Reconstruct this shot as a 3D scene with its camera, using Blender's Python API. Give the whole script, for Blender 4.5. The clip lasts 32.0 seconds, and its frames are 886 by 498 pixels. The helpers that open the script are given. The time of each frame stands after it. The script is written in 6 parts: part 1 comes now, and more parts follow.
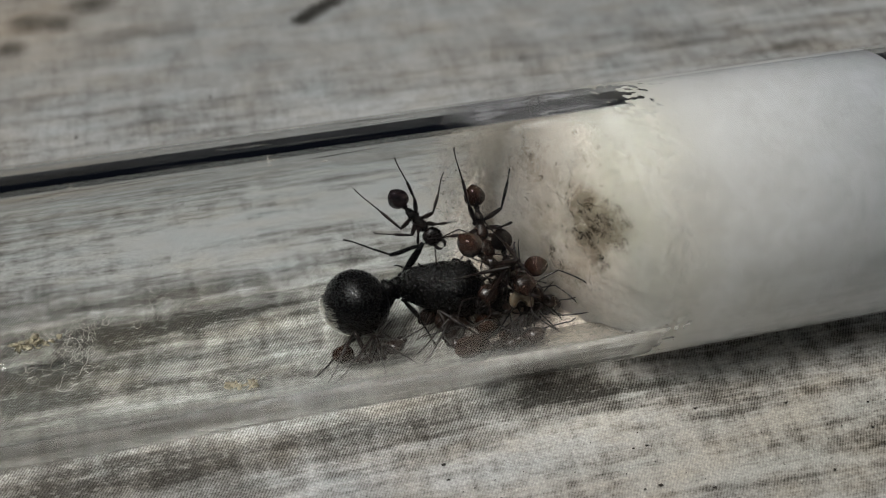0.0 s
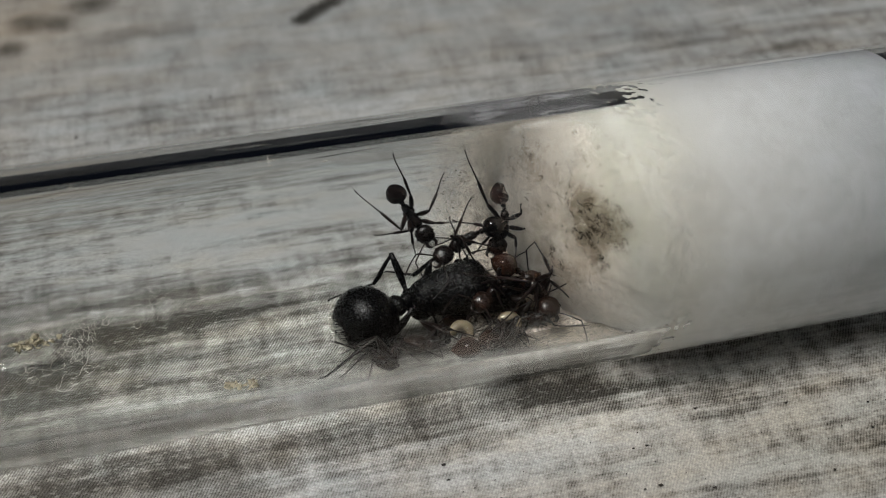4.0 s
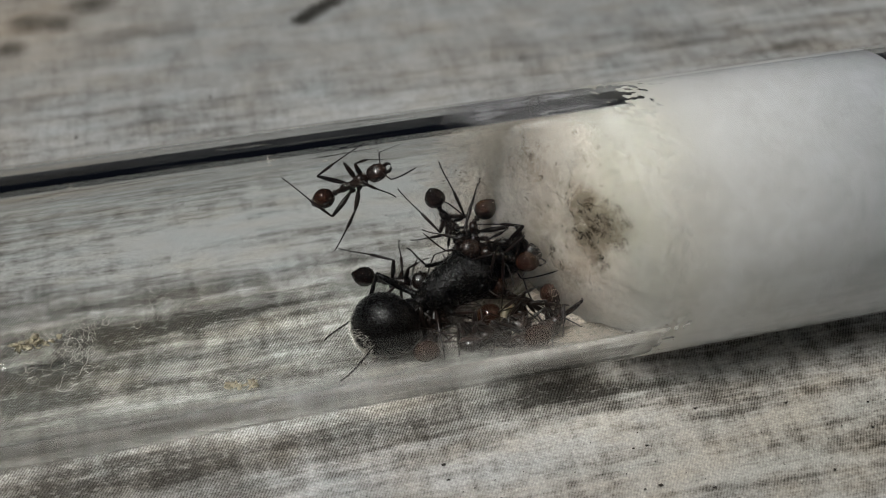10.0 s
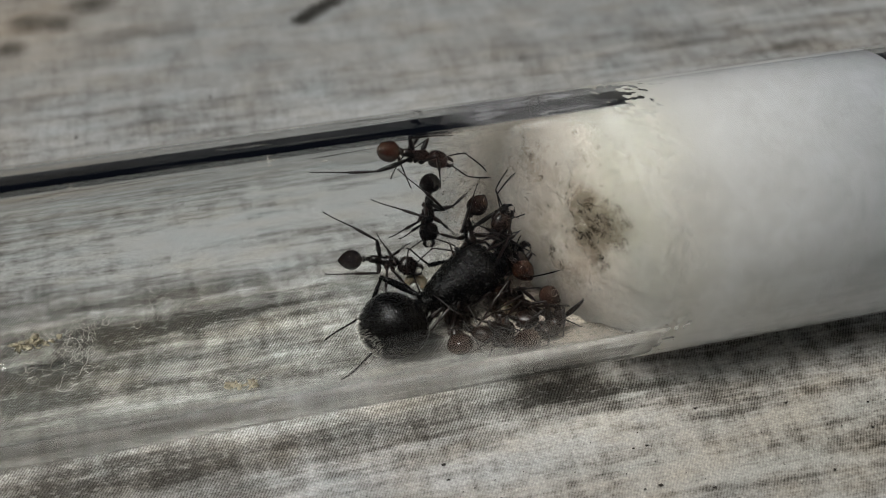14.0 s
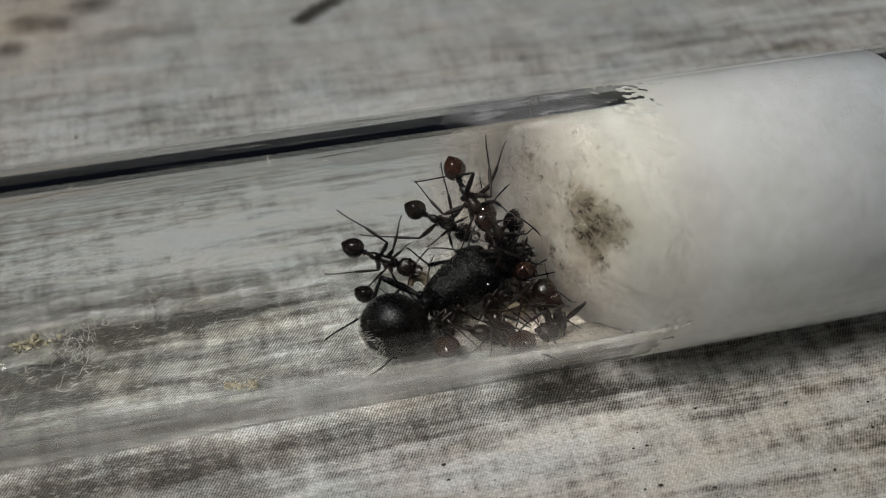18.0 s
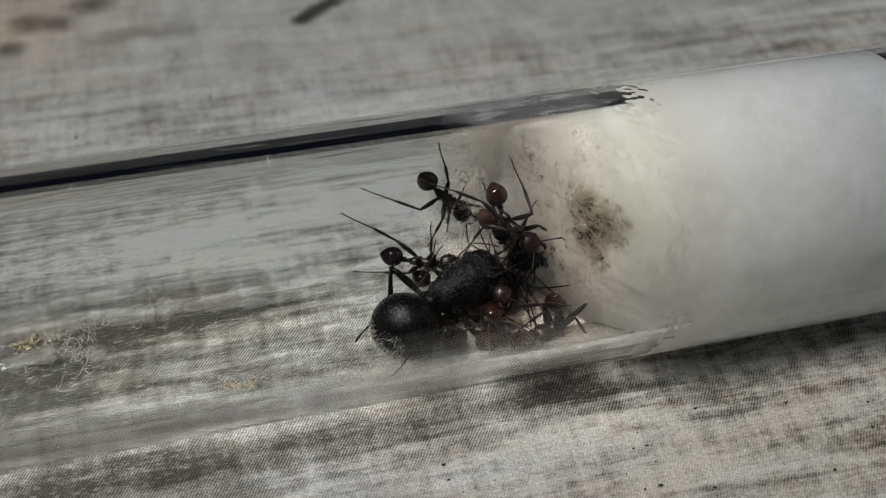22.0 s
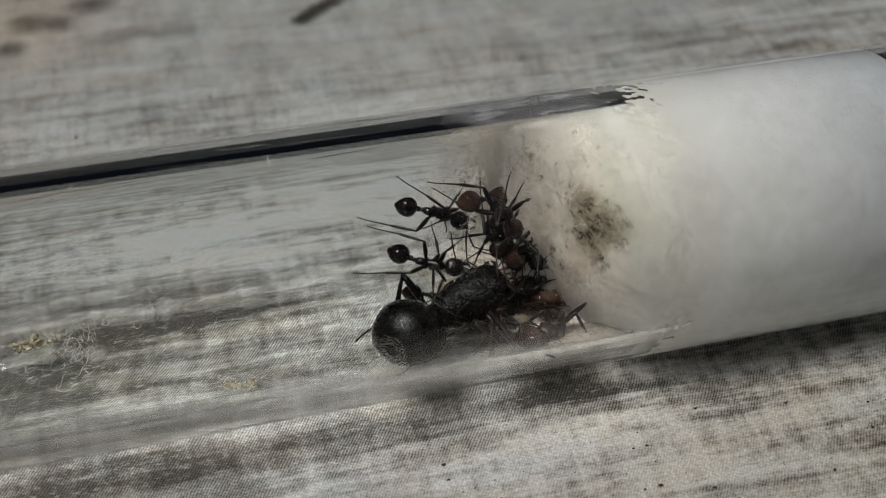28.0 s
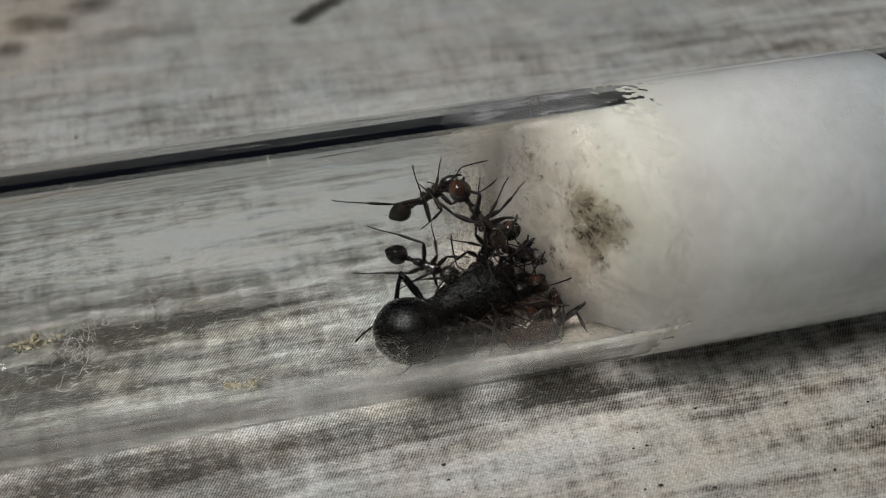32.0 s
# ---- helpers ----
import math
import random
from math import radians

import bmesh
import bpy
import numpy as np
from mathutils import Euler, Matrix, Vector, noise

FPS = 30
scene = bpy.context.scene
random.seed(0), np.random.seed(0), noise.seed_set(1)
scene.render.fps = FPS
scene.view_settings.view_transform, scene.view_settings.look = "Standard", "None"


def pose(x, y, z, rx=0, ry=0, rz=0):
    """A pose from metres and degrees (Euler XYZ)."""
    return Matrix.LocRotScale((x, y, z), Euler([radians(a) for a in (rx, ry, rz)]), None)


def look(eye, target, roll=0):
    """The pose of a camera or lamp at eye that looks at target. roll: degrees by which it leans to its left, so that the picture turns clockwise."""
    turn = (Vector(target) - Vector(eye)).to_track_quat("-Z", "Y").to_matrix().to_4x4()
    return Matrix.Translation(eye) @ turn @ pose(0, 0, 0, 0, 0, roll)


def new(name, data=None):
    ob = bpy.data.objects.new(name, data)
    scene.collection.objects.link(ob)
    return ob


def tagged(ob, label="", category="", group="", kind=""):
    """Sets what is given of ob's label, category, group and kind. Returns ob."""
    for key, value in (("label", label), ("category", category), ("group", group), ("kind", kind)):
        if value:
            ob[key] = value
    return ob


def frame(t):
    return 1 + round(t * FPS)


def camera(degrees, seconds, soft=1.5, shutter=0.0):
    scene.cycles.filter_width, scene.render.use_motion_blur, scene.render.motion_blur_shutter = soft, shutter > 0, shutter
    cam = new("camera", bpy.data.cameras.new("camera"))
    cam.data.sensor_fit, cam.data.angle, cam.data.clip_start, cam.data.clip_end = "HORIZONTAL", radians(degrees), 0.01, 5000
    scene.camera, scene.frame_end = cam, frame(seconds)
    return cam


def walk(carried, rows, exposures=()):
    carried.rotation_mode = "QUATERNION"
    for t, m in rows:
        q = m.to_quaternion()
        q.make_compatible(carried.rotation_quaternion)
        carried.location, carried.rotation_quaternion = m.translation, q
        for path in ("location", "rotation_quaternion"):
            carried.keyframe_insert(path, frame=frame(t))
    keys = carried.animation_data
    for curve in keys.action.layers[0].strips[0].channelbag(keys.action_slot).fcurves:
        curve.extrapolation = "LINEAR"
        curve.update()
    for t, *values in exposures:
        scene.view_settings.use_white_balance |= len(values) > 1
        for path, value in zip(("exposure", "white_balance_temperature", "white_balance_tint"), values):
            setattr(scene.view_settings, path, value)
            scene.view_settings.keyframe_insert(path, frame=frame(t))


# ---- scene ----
MM = 0.001
R_OUT, R_IN = 8.15, 6.8          # test tube radii in mm, axis along x at z = R_OUT

# camera, which stands still
cam = camera(40, 32.0, soft=1.0)
view = look((-0.012326, -0.049178, 0.057178), (0.000762, 0.003100, 0.005017), 0.7798)
walk(cam, [(0.0, view), (32.0, view)])
cam.data.dof.use_dof = True
cam.data.dof.focus_distance = 0.0726
cam.data.dof.aperture_fstop = 42.0

# light: one ceiling lamp over the table in a dim room
world = bpy.data.worlds.new("room")
scene.world = world
world.use_nodes = True
wn, wl = world.node_tree.nodes, world.node_tree.links
w_co = wn.new("ShaderNodeTexCoord")
w_sep = wn.new("ShaderNodeSeparateXYZ")
w_ramp = wn.new("ShaderNodeValToRGB")
w_ramp.color_ramp.elements[0].position = 0.30
w_ramp.color_ramp.elements[0].color = (0.004, 0.005, 0.008, 1)
w_ramp.color_ramp.elements[1].position = 0.95
w_ramp.color_ramp.elements[1].color = (0.032, 0.037, 0.043, 1)
wl.new(w_co.outputs["Generated"], w_sep.inputs[0])
wl.new(w_sep.outputs["Z"], w_ramp.inputs[0])
wl.new(w_ramp.outputs[0], wn["Background"].inputs[0])
wn["Background"].inputs[1].default_value = 0.62

lamp = new("ceiling_lamp", bpy.data.lights.new("ceiling_lamp", "AREA"))
lamp.data.shape, lamp.data.size, lamp.data.energy = "DISK", 0.32, 7.4
lamp.data.color = (1.0, 0.985, 0.955)
lamp.matrix_world = look((-0.37, 0.02, 0.99), (0, 0, 0))


# ---------------------------------------------------------------- materials
class Nodes:
    """A short hand for node materials."""

    def __init__(self, name):
        self.mat = bpy.data.materials.new(name)
        self.mat.use_nodes = True
        self.tree = self.mat.node_tree
        self.bsdf = self.tree.nodes["Principled BSDF"]
        self.co = self.add("ShaderNodeTexCoord")

    def add(self, kind, **values):
        n = self.tree.nodes.new(kind)
        for k, v in values.items():
            setattr(n, k, v)
        return n

    def join(self, a, b):
        self.tree.links.new(a, b)

    def put(self, socket, value):
        if hasattr(value, "is_output"):
            self.join(value, socket)
        else:
            socket.default_value = value

    def place(self, scale=(1, 1, 1), turn=(0, 0, 0), move=(0, 0, 0), src="Object"):
        n = self.add("ShaderNodeMapping")
        self.join(self.co.outputs[src], n.inputs[0])
        n.inputs["Location"].default_value = move
        n.inputs["Rotation"].default_value = [radians(a) for a in turn]
        n.inputs["Scale"].default_value = scale
        return n.outputs[0]

    def noise(self, vec, scale=1.0, detail=4.0, rough=0.55, warp=0.0):
        n = self.add("ShaderNodeTexNoise")
        self.join(vec, n.inputs["Vector"])
        n.inputs["Scale"].default_value = scale
        n.inputs["Detail"].default_value = detail
        n.inputs["Roughness"].default_value = rough
        n.inputs["Distortion"].default_value = warp
        return n.outputs["Fac"]

    def wave(self, vec, scale, warp=0.0):
        n = self.add("ShaderNodeTexWave")
        self.join(vec, n.inputs["Vector"])
        n.inputs["Scale"].default_value = scale
        n.inputs["Distortion"].default_value = warp
        n.inputs["Detail"].default_value = 2.0
        n.inputs["Detail Scale"].default_value = 1.0
        return n.outputs["Fac"]

    def ramp(self, fac, *stops):
        n = self.add("ShaderNodeValToRGB")
        self.join(fac, n.inputs[0])
        e = n.color_ramp.elements
        while len(e) < len(stops):
            e.new(0.5)
        for el, (p, c) in zip(e, stops):
            el.position = p
            el.color = (c, c, c, 1) if isinstance(c, (int, float)) else (*c, 1)
        return n.outputs[0]

    def math(self, op, a, b=0.0):
        n = self.add("ShaderNodeMath", operation=op)
        self.put(n.inputs[0], a)
        self.put(n.inputs[1], b)
        return n.outputs[0]

    def mix(self, fac, a, b, blend="MIX"):
        n = self.add("ShaderNodeMix", data_type="RGBA", blend_type=blend)
        self.put(n.inputs[0], fac)
        for s, v in ((n.inputs[6], a), (n.inputs[7], b)):
            self.put(s, (*v, 1) if isinstance(v, tuple) and len(v) == 3 else v)
        return n.outputs[2]

    def spot(self, centre, radius):
        """1 at centre (mm), falling to 0 at radius, a vector of three radii."""
        v = self.place(tuple(1000.0 / r for r in radius), move=tuple(-c / r for c, r in zip(centre, radius)))
        n = self.add("ShaderNodeVectorMath", operation="LENGTH")
        self.join(v, n.inputs[0])
        return self.ramp(n.outputs["Value"], (0.0, 1.0), (1.0, 0.0))

    def bump(self, height, strength, distance):
        n = self.add("ShaderNodeBump")
        n.inputs["Strength"].default_value = strength
        n.inputs["Distance"].default_value = distance
        self.join(height, n.inputs["Height"])
        self.join(n.outputs[0], self.bsdf.inputs["Normal"])

    def set(self, **values):
        for k, v in values.items():
            k = k.replace("_", " ")
            self.put(self.bsdf.inputs[k], (*v, 1) if isinstance(v, tuple) and len(v) == 3 and "Radius" not in k else v)
        return self


def cloth_material():
    """Printed cotton cloth with a bleached wood grain and a fine twill weave."""
    n = Nodes("printed_cloth")
    grain = n.noise(n.place((70, 900, 1), (0, 0, 1.5)), 1.0, 7.0, 0.62, 0.5)
    fine = n.noise(n.place((300, 3400, 1), (0, 0, 1.0)), 1.0, 6.0, 0.7)
    cross = n.noise(n.place((900, 190, 1), (0, 0, -2)), 1.0, 7.0, 0.72)
    blotch = n.noise(n.place((120, 260, 1)), 1.0, 4.0, 0.55)
    v = n.math("ADD", n.math("MULTIPLY", grain, 0.46), n.math("MULTIPLY", fine, 0.20))
    v = n.math("ADD", v, n.math("MULTIPLY", n.math("SUBTRACT", n.math("MULTIPLY", cross, 1.5), 0.25), 0.24))
    v = n.math("ADD", v, n.math("MULTIPLY", blotch, 0.20))
    fleck = n.noise(n.place((520, 1500, 1), (0, 0, 3), (2, 7, 0)), 1.0, 8.0, 0.78)
    v = n.math("ADD", v, n.math("MULTIPLY", n.math("SUBTRACT", fleck, 0.5), 0.42))
    v = n.math("ADD", n.math("MULTIPLY", n.math("SUBTRACT", v, 0.55), 1.5), 0.545)
    # print bands, with the tube's shade and gathered light in the colour
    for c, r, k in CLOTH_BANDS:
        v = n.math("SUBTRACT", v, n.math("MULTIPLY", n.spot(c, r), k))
    patch = n.noise(n.place((330, 170, 1), (0, 0, 0.4), (4, 2, 0)), 1.0, 4.0, 0.6)
    faded = n.math("MINIMUM", n.math("MULTIPLY", n.spot((4, 52, 0), (90, 38, 60)), 1.6), 0.78)
    quiet = n.math("ADD", n.math("MULTIPLY", n.math("SUBTRACT", patch, 0.5), 0.26), 0.575)
    v = n.math("ADD", n.math("MULTIPLY", v, n.math("SUBTRACT", 1.0, faded)), n.math("MULTIPLY", quiet, faded))
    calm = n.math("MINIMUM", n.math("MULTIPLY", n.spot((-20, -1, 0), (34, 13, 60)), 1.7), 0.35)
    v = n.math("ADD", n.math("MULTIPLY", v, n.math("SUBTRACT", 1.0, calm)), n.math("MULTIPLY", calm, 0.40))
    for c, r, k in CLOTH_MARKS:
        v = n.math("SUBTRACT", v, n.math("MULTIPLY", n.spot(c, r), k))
    base = n.ramp(v, (0.30, (0.066, 0.062, 0.055)), (0.45, (0.25, 0.245, 0.23)), (0.54, (0.41, 0.405, 0.39)), (0.68, (0.61, 0.615, 0.605)))
    base = n.mix(faded, base, n.mix(1.0, base, (0.965, 1.0, 1.025), "MULTIPLY"))
    base = n.mix(n.spot((20, -12, 0), (26, 14, 30)), base, n.mix(1.0, base, (1.03, 0.985, 0.90), "MULTIPLY"))
    tint = n.noise(n.place((170, 420, 1), (0, 0, 0.5), (9, 5, 0)), 1.0, 5.0, 0.6)
    base = n.mix(n.ramp(tint, (0.5, 0.0), (0.68, 0.6)), base, n.mix(1.0, base, (1.0, 0.935, 0.84), "MULTIPLY"))
    base = n.mix(n.ramp(tint, (0.32, 0.6), (0.48, 0.0)), base, n.mix(1.0, base, (0.93, 1.0, 1.03), "MULTIPLY"))
    warm = n.noise(n.place((45, 110, 1), move=(3, 1, 0)), 1.0, 3.0)
    warm = n.ramp(warm, (0.5, 0.0), (0.75, 0.35))
    warm = n.math("MAXIMUM", warm, n.spot((-27, 42, 0), (16, 13, 30)))
    base = n.mix(warm, base, n.mix(1.0, base, (1.0, 0.87, 0.74), "MULTIPLY"))
    wob = n.noise(n.place((700, 700, 1)), 1.0, 3.0)
    shift = n.add("ShaderNodeVectorMath", operation="SCALE")
    joined = n.add("ShaderNodeVectorMath", operation="ADD")
    n.join(n.tree.nodes[wob.node.name].outputs["Color"], shift.inputs[0])
    shift.inputs["Scale"].default_value = 0.00026
    n.join(n.co.outputs["Object"], joined.inputs[0])
    n.join(shift.outputs[0], joined.inputs[1])

    def threads(turn, pitch):
        m = n.add("ShaderNodeMapping")
        n.join(joined.outputs[0], m.inputs[0])
        m.inputs["Rotation"].default_value = (0, 0, radians(turn))
        m.inputs["Scale"].default_value = (1000, 1000, 1)
        return n.wave(m.outputs[0], pitch, 0.5)

    twill, weft = threads(31, 1.9), threads(-62, 1.55)
    weave = n.math("MULTIPLY", twill, n.math("ADD", n.math("MULTIPLY", weft, 0.65), 0.35))
    patchy = n.ramp(v, (0.44, 1.0), (0.60, 0.22))
    # low points of the weave, darkened in the colour
    weave_gaps = n.math("MULTIPLY", n.ramp(weave, (0.0, 1.0), (0.32, 0.0)), patchy)
    base = n.mix(n.math("MULTIPLY", weave_gaps, 0.9), base, n.mix(1.0, base, (0.17, 0.145, 0.115), "MULTIPLY"))
    thread = n.ramp(n.noise(n.place((1500, 4200, 1), (0, 0, 4)), 1.0, 6.0, 0.75), (0.55, 0.0), (0.70, 0.38))
    base = n.mix(thread, base, (0.66, 0.65, 0.62))
    fuzz = n.ramp(n.noise(n.place((5200, 5200, 1)), 1.0, 3.0, 0.7), (0.3, 0.68), (0.7, 1.28))
    base = n.mix(1.0, base, fuzz, "MULTIPLY")
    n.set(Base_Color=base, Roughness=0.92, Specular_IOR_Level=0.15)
    n.bump(n.math("ADD", weave, n.math("MULTIPLY", fine, 0.5)), 0.55, 0.00006)
    return n.mat


def glass_material():
    n = Nodes("tube_glass")
    smear = n.ramp(n.noise(n.place((120, 500, 500)), 1.0, 5.0), (0.5, 0.0), (0.85, 0.012))
    n.set(Base_Color=(0.97, 0.985, 0.98), Roughness=smear, IOR=1.47, Transmission_Weight=1.0)
    return n.mat


def cotton_material():
    """Off-white cotton: yellowed ring, grey mould spots, smoother where wet."""
    n = Nodes("damp_cotton")
    fibre = n.noise(n.place((900, 600, 700)), 1.0, 9.0, 0.72, 1.0)
    lump = n.noise(n.place((190, 190, 190)), 1.0, 4.0, 0.5)
    base = n.ramp(n.math("ADD", n.math("MULTIPLY", fibre, 0.45), n.math("MULTIPLY", lump, 0.55)),
                  (0.30, (0.58, 0.565, 0.525)), (0.5, (0.72, 0.71, 0.67)), (0.68, (0.84, 0.83, 0.795)))
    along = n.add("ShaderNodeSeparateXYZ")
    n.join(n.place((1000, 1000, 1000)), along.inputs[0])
    # dry front toned down in colour to offset its stronger lighting
    dry_dim = n.ramp(n.math("MULTIPLY", n.math("ADD", along.outputs["X"], n.math("MULTIPLY", lump, 5.0)), 0.05), (0.55, 1.0), (0.85, 0.0))
    base = n.mix(dry_dim, base, n.mix(1.0, base, (0.61, 0.59, 0.53), "MULTIPLY"))
    # bluer wet end; its shade is put into the colour too
    wet_shade = n.ramp(n.math("MULTIPLY", along.outputs["X"], 0.03), (0.30, 0.0), (0.76, 1.0))
    base = n.mix(wet_shade, base, n.mix(1.0, base, (0.60, 0.64, 0.70), "MULTIPLY"))
    damp = n.ramp(n.noise(n.place((95, 330, 330), move=(3, 8, 1)), 1.0, 7.0, 0.68, 0.6), (0.36, 0.0), (0.60, 1.0))
    base = n.mix(n.math("MULTIPLY", damp, 0.3), base, n.mix(1.0, base, (0.80, 0.80, 0.79), "MULTIPLY"))
    yellow = n.math("MULTIPLY", n.spot((10.5, -1, 13), (5.5, 10, 8)), n.ramp(n.math("ADD", n.math("MULTIPLY", fibre, 0.5), n.math("MULTIPLY", lump, 0.5)), (0.42, 0.05), (0.58, 1.0)))
    base = n.mix(n.math("MULTIPLY", yellow, 0.9), base, (0.39, 0.375, 0.285))
    # pinkish stain, its tone raised to make up for the dim face
    pink = n.math("MINIMUM", n.math("MULTIPLY", n.spot((2.6, 1, 11.0), (6.6, 14, 11)), 1.8), 0.85)
    pink = n.math("MAXIMUM", pink, n.math("MINIMUM", n.math("MULTIPLY", n.spot((6.6, -3.2, 6.0), (4.4, 5.6, 6.4)), 1.3), 0.8))
    blot = n.math("ADD", n.math("MULTIPLY", fibre, 0.6), n.math("MULTIPLY", lump, 0.4))
    base = n.mix(pink, base, n.mix(n.ramp(blot, (0.40, 0.0), (0.60, 1.0)), (0.54, 0.43, 0.34), (0.90, 0.78, 0.67)))
    smear = n.ramp(n.noise(n.place((520, 520, 520), move=(1, 4, 2)), 1.0, 8.0, 0.75, 0.5), (0.34, 0.0), (0.62, 1.0))
    speck = n.ramp(n.noise(n.place((1300, 1300, 1300)), 1.0, 8.0, 0.75, 0.4), (0.52, 0.0), (0.63, 1.0))
    for centre, radius, depth in MOULD:
        area = n.spot(centre, radius)
        soft = n.math("MULTIPLY", n.math("MULTIPLY", n.math("POWER", area, 1.4), 2.2 * depth), smear)
        base = n.mix(n.math("MINIMUM", soft, 0.74), base, (0.135, 0.105, 0.068))
        dark = n.math("MULTIPLY", n.math("MULTIPLY", area, 2.2 * depth), speck)
        base = n.mix(n.math("MINIMUM", dark, 1.0), base, (0.028, 0.023, 0.014))
    dots = n.ramp(n.noise(n.place((2600, 2600, 2600), move=(5, 2, 1)), 1.0, 3.0, 0.6), (0.60, 0.0), (0.66, 1.0))
    dots = n.math("MULTIPLY", dots, n.spot((5.0, 0, 12.0), (7, 11, 11)))
    base = n.mix(dots, base, (0.10, 0.08, 0.06))
    n.set(Base_Color=base, Roughness=0.95, Specular_IOR_Level=0.04, Subsurface_Weight=0.95)
    n.bsdf.inputs["Subsurface Radius"].default_value = (0.0400, 0.0385, 0.0360)
    n.bsdf.inputs["Subsurface Scale"].default_value = 1.0
    n.bump(fibre, 0.6, 0.0003)
    return n.mat


def gauze_material(dark, light):
    """Loose cotton fibres, dense at the plug and thinning out along the tube."""
    n = Nodes("cotton_gauze")
    fibre = n.noise(n.place((1500, 1500, 1500), move=(2, 3, 1)), 1.0, 8.0, 0.75, 2.2)
    lump = n.noise(n.place((260, 260, 260), move=(1, 5, 2)), 1.0, 4.0, 0.55)
    along = n.add("ShaderNodeSeparateXYZ")
    n.join(n.place((1000, 1000, 1000)), along.inputs[0])
    reach = n.math("ADD", along.outputs["X"], n.math("MULTIPLY", n.math("SUBTRACT", lump, 0.5), 5.0))
    dense = n.ramp(n.math("MULTIPLY", n.math("ADD", reach, 2.0), 0.1), (0.08, 0.0), (0.36, 0.16), (0.60, 0.50), (0.80, 0.85))
    thread = n.ramp(fibre, (0.36, 0.25), (0.62, 1.35))
    base = n.mix(n.ramp(n.math("ADD", n.math("MULTIPLY", fibre, 0.6), n.math("MULTIPLY", lump, 0.4)), (0.38, 0.0), (0.62, 1.0)), dark, light)
    n.set(Base_Color=base, Roughness=0.95, Specular_IOR_Level=0.05, Alpha=n.math("MINIMUM", n.math("MULTIPLY", dense, thread), 1.0))
    n.bump(fibre, 0.3, 0.0001)
    return n.mat


def smear_material():
    """Damp fibres and dirt that touch the glass."""
    n = Nodes("damp_smear")
    streak = n.noise(n.place((260, 1500, 1500), move=(2, 1, 4)), 1.0, 7.0, 0.7, 0.8)
    lump = n.noise(n.place((330, 500, 500), move=(7, 1, 4)), 1.0, 4.0, 0.6)
    along = n.add("ShaderNodeSeparateXYZ")
    n.join(n.place((1000, 1000, 1000)), along.inputs[0])
    reach = n.math("ADD", along.outputs["X"], n.math("MULTIPLY", n.math("SUBTRACT", lump, 0.5), 7.0))
    dense = n.ramp(n.math("MULTIPLY", n.math("ADD", reach, 3.0), 0.0667), (0.24, 0.0), (0.38, 0.65), (0.56, 0.55), (0.80, 0.45), (0.93, 0.0))
    n.set(Base_Color=n.mix(n.ramp(streak, (0.35, 0.0), (0.65, 1.0)), (0.15, 0.15, 0.15), (0.36, 0.36, 0.38)), Roughness=0.8, Specular_IOR_Level=0.1,
          Alpha=n.math("MULTIPLY", dense, n.ramp(streak, (0.3, 0.45), (0.65, 1.2))))
    return n.mat


def cuticle_material(name, dark, light, rough=0.22, relief=0.25, fine=9000, spread=0.12, deep=0.00003, shine=0.5):
    n = Nodes(name)
    grain = n.noise(n.place((fine, fine, fine)), 1.0, 3.0, 0.55)
    broad = n.noise(n.place((1400, 1400, 1400)), 1.0, 3.0)
    n.set(Base_Color=n.mix(n.ramp(broad, (0.35, 0.0), (0.7, 1.0)), dark, light),
          Roughness=n.ramp(grain, (0.3, rough), (0.7, rough + spread)), Specular_IOR_Level=shine)
    n.bump(grain, relief, deep)
    return n.mat


def plain_material(name, dark, light, rough=0.6, scale=1500, sheen=0.3, glow=0.0):
    n = Nodes(name)
    v = n.noise(n.place((scale, scale, scale)), 1.0, 5.0, 0.65)
    n.set(Base_Color=n.mix(n.ramp(v, (0.35, 0.0), (0.65, 1.0)), dark, light), Roughness=rough, Specular_IOR_Level=sheen)
    if glow:
        n.set(Subsurface_Weight=glow)
        n.bsdf.inputs["Subsurface Radius"].default_value = (0.0006, 0.0004, 0.0003)
        n.bsdf.inputs["Subsurface Scale"].default_value = 1.0
    n.bump(v, 0.3, 0.00005)
    return n.mat


# print bands, plus painted shade and gathered light: centre, radii (mm), depth
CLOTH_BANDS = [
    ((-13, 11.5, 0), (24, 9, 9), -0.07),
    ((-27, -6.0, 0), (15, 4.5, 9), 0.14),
    # shade along the tube's edge, painted into the cloth
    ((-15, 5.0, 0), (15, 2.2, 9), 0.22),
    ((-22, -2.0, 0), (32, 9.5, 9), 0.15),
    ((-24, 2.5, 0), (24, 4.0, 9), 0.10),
    # shade of the ants, painted in
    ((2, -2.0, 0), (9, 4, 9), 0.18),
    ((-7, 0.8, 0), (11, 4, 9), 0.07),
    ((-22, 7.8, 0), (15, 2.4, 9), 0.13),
    # painted shade along the tube's near edge
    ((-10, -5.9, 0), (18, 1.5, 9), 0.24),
    # painted lighter for the light that the glass gathers
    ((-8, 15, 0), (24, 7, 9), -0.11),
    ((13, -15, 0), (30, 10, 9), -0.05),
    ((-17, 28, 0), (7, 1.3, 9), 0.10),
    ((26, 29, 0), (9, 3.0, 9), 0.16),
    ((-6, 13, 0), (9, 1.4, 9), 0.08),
]
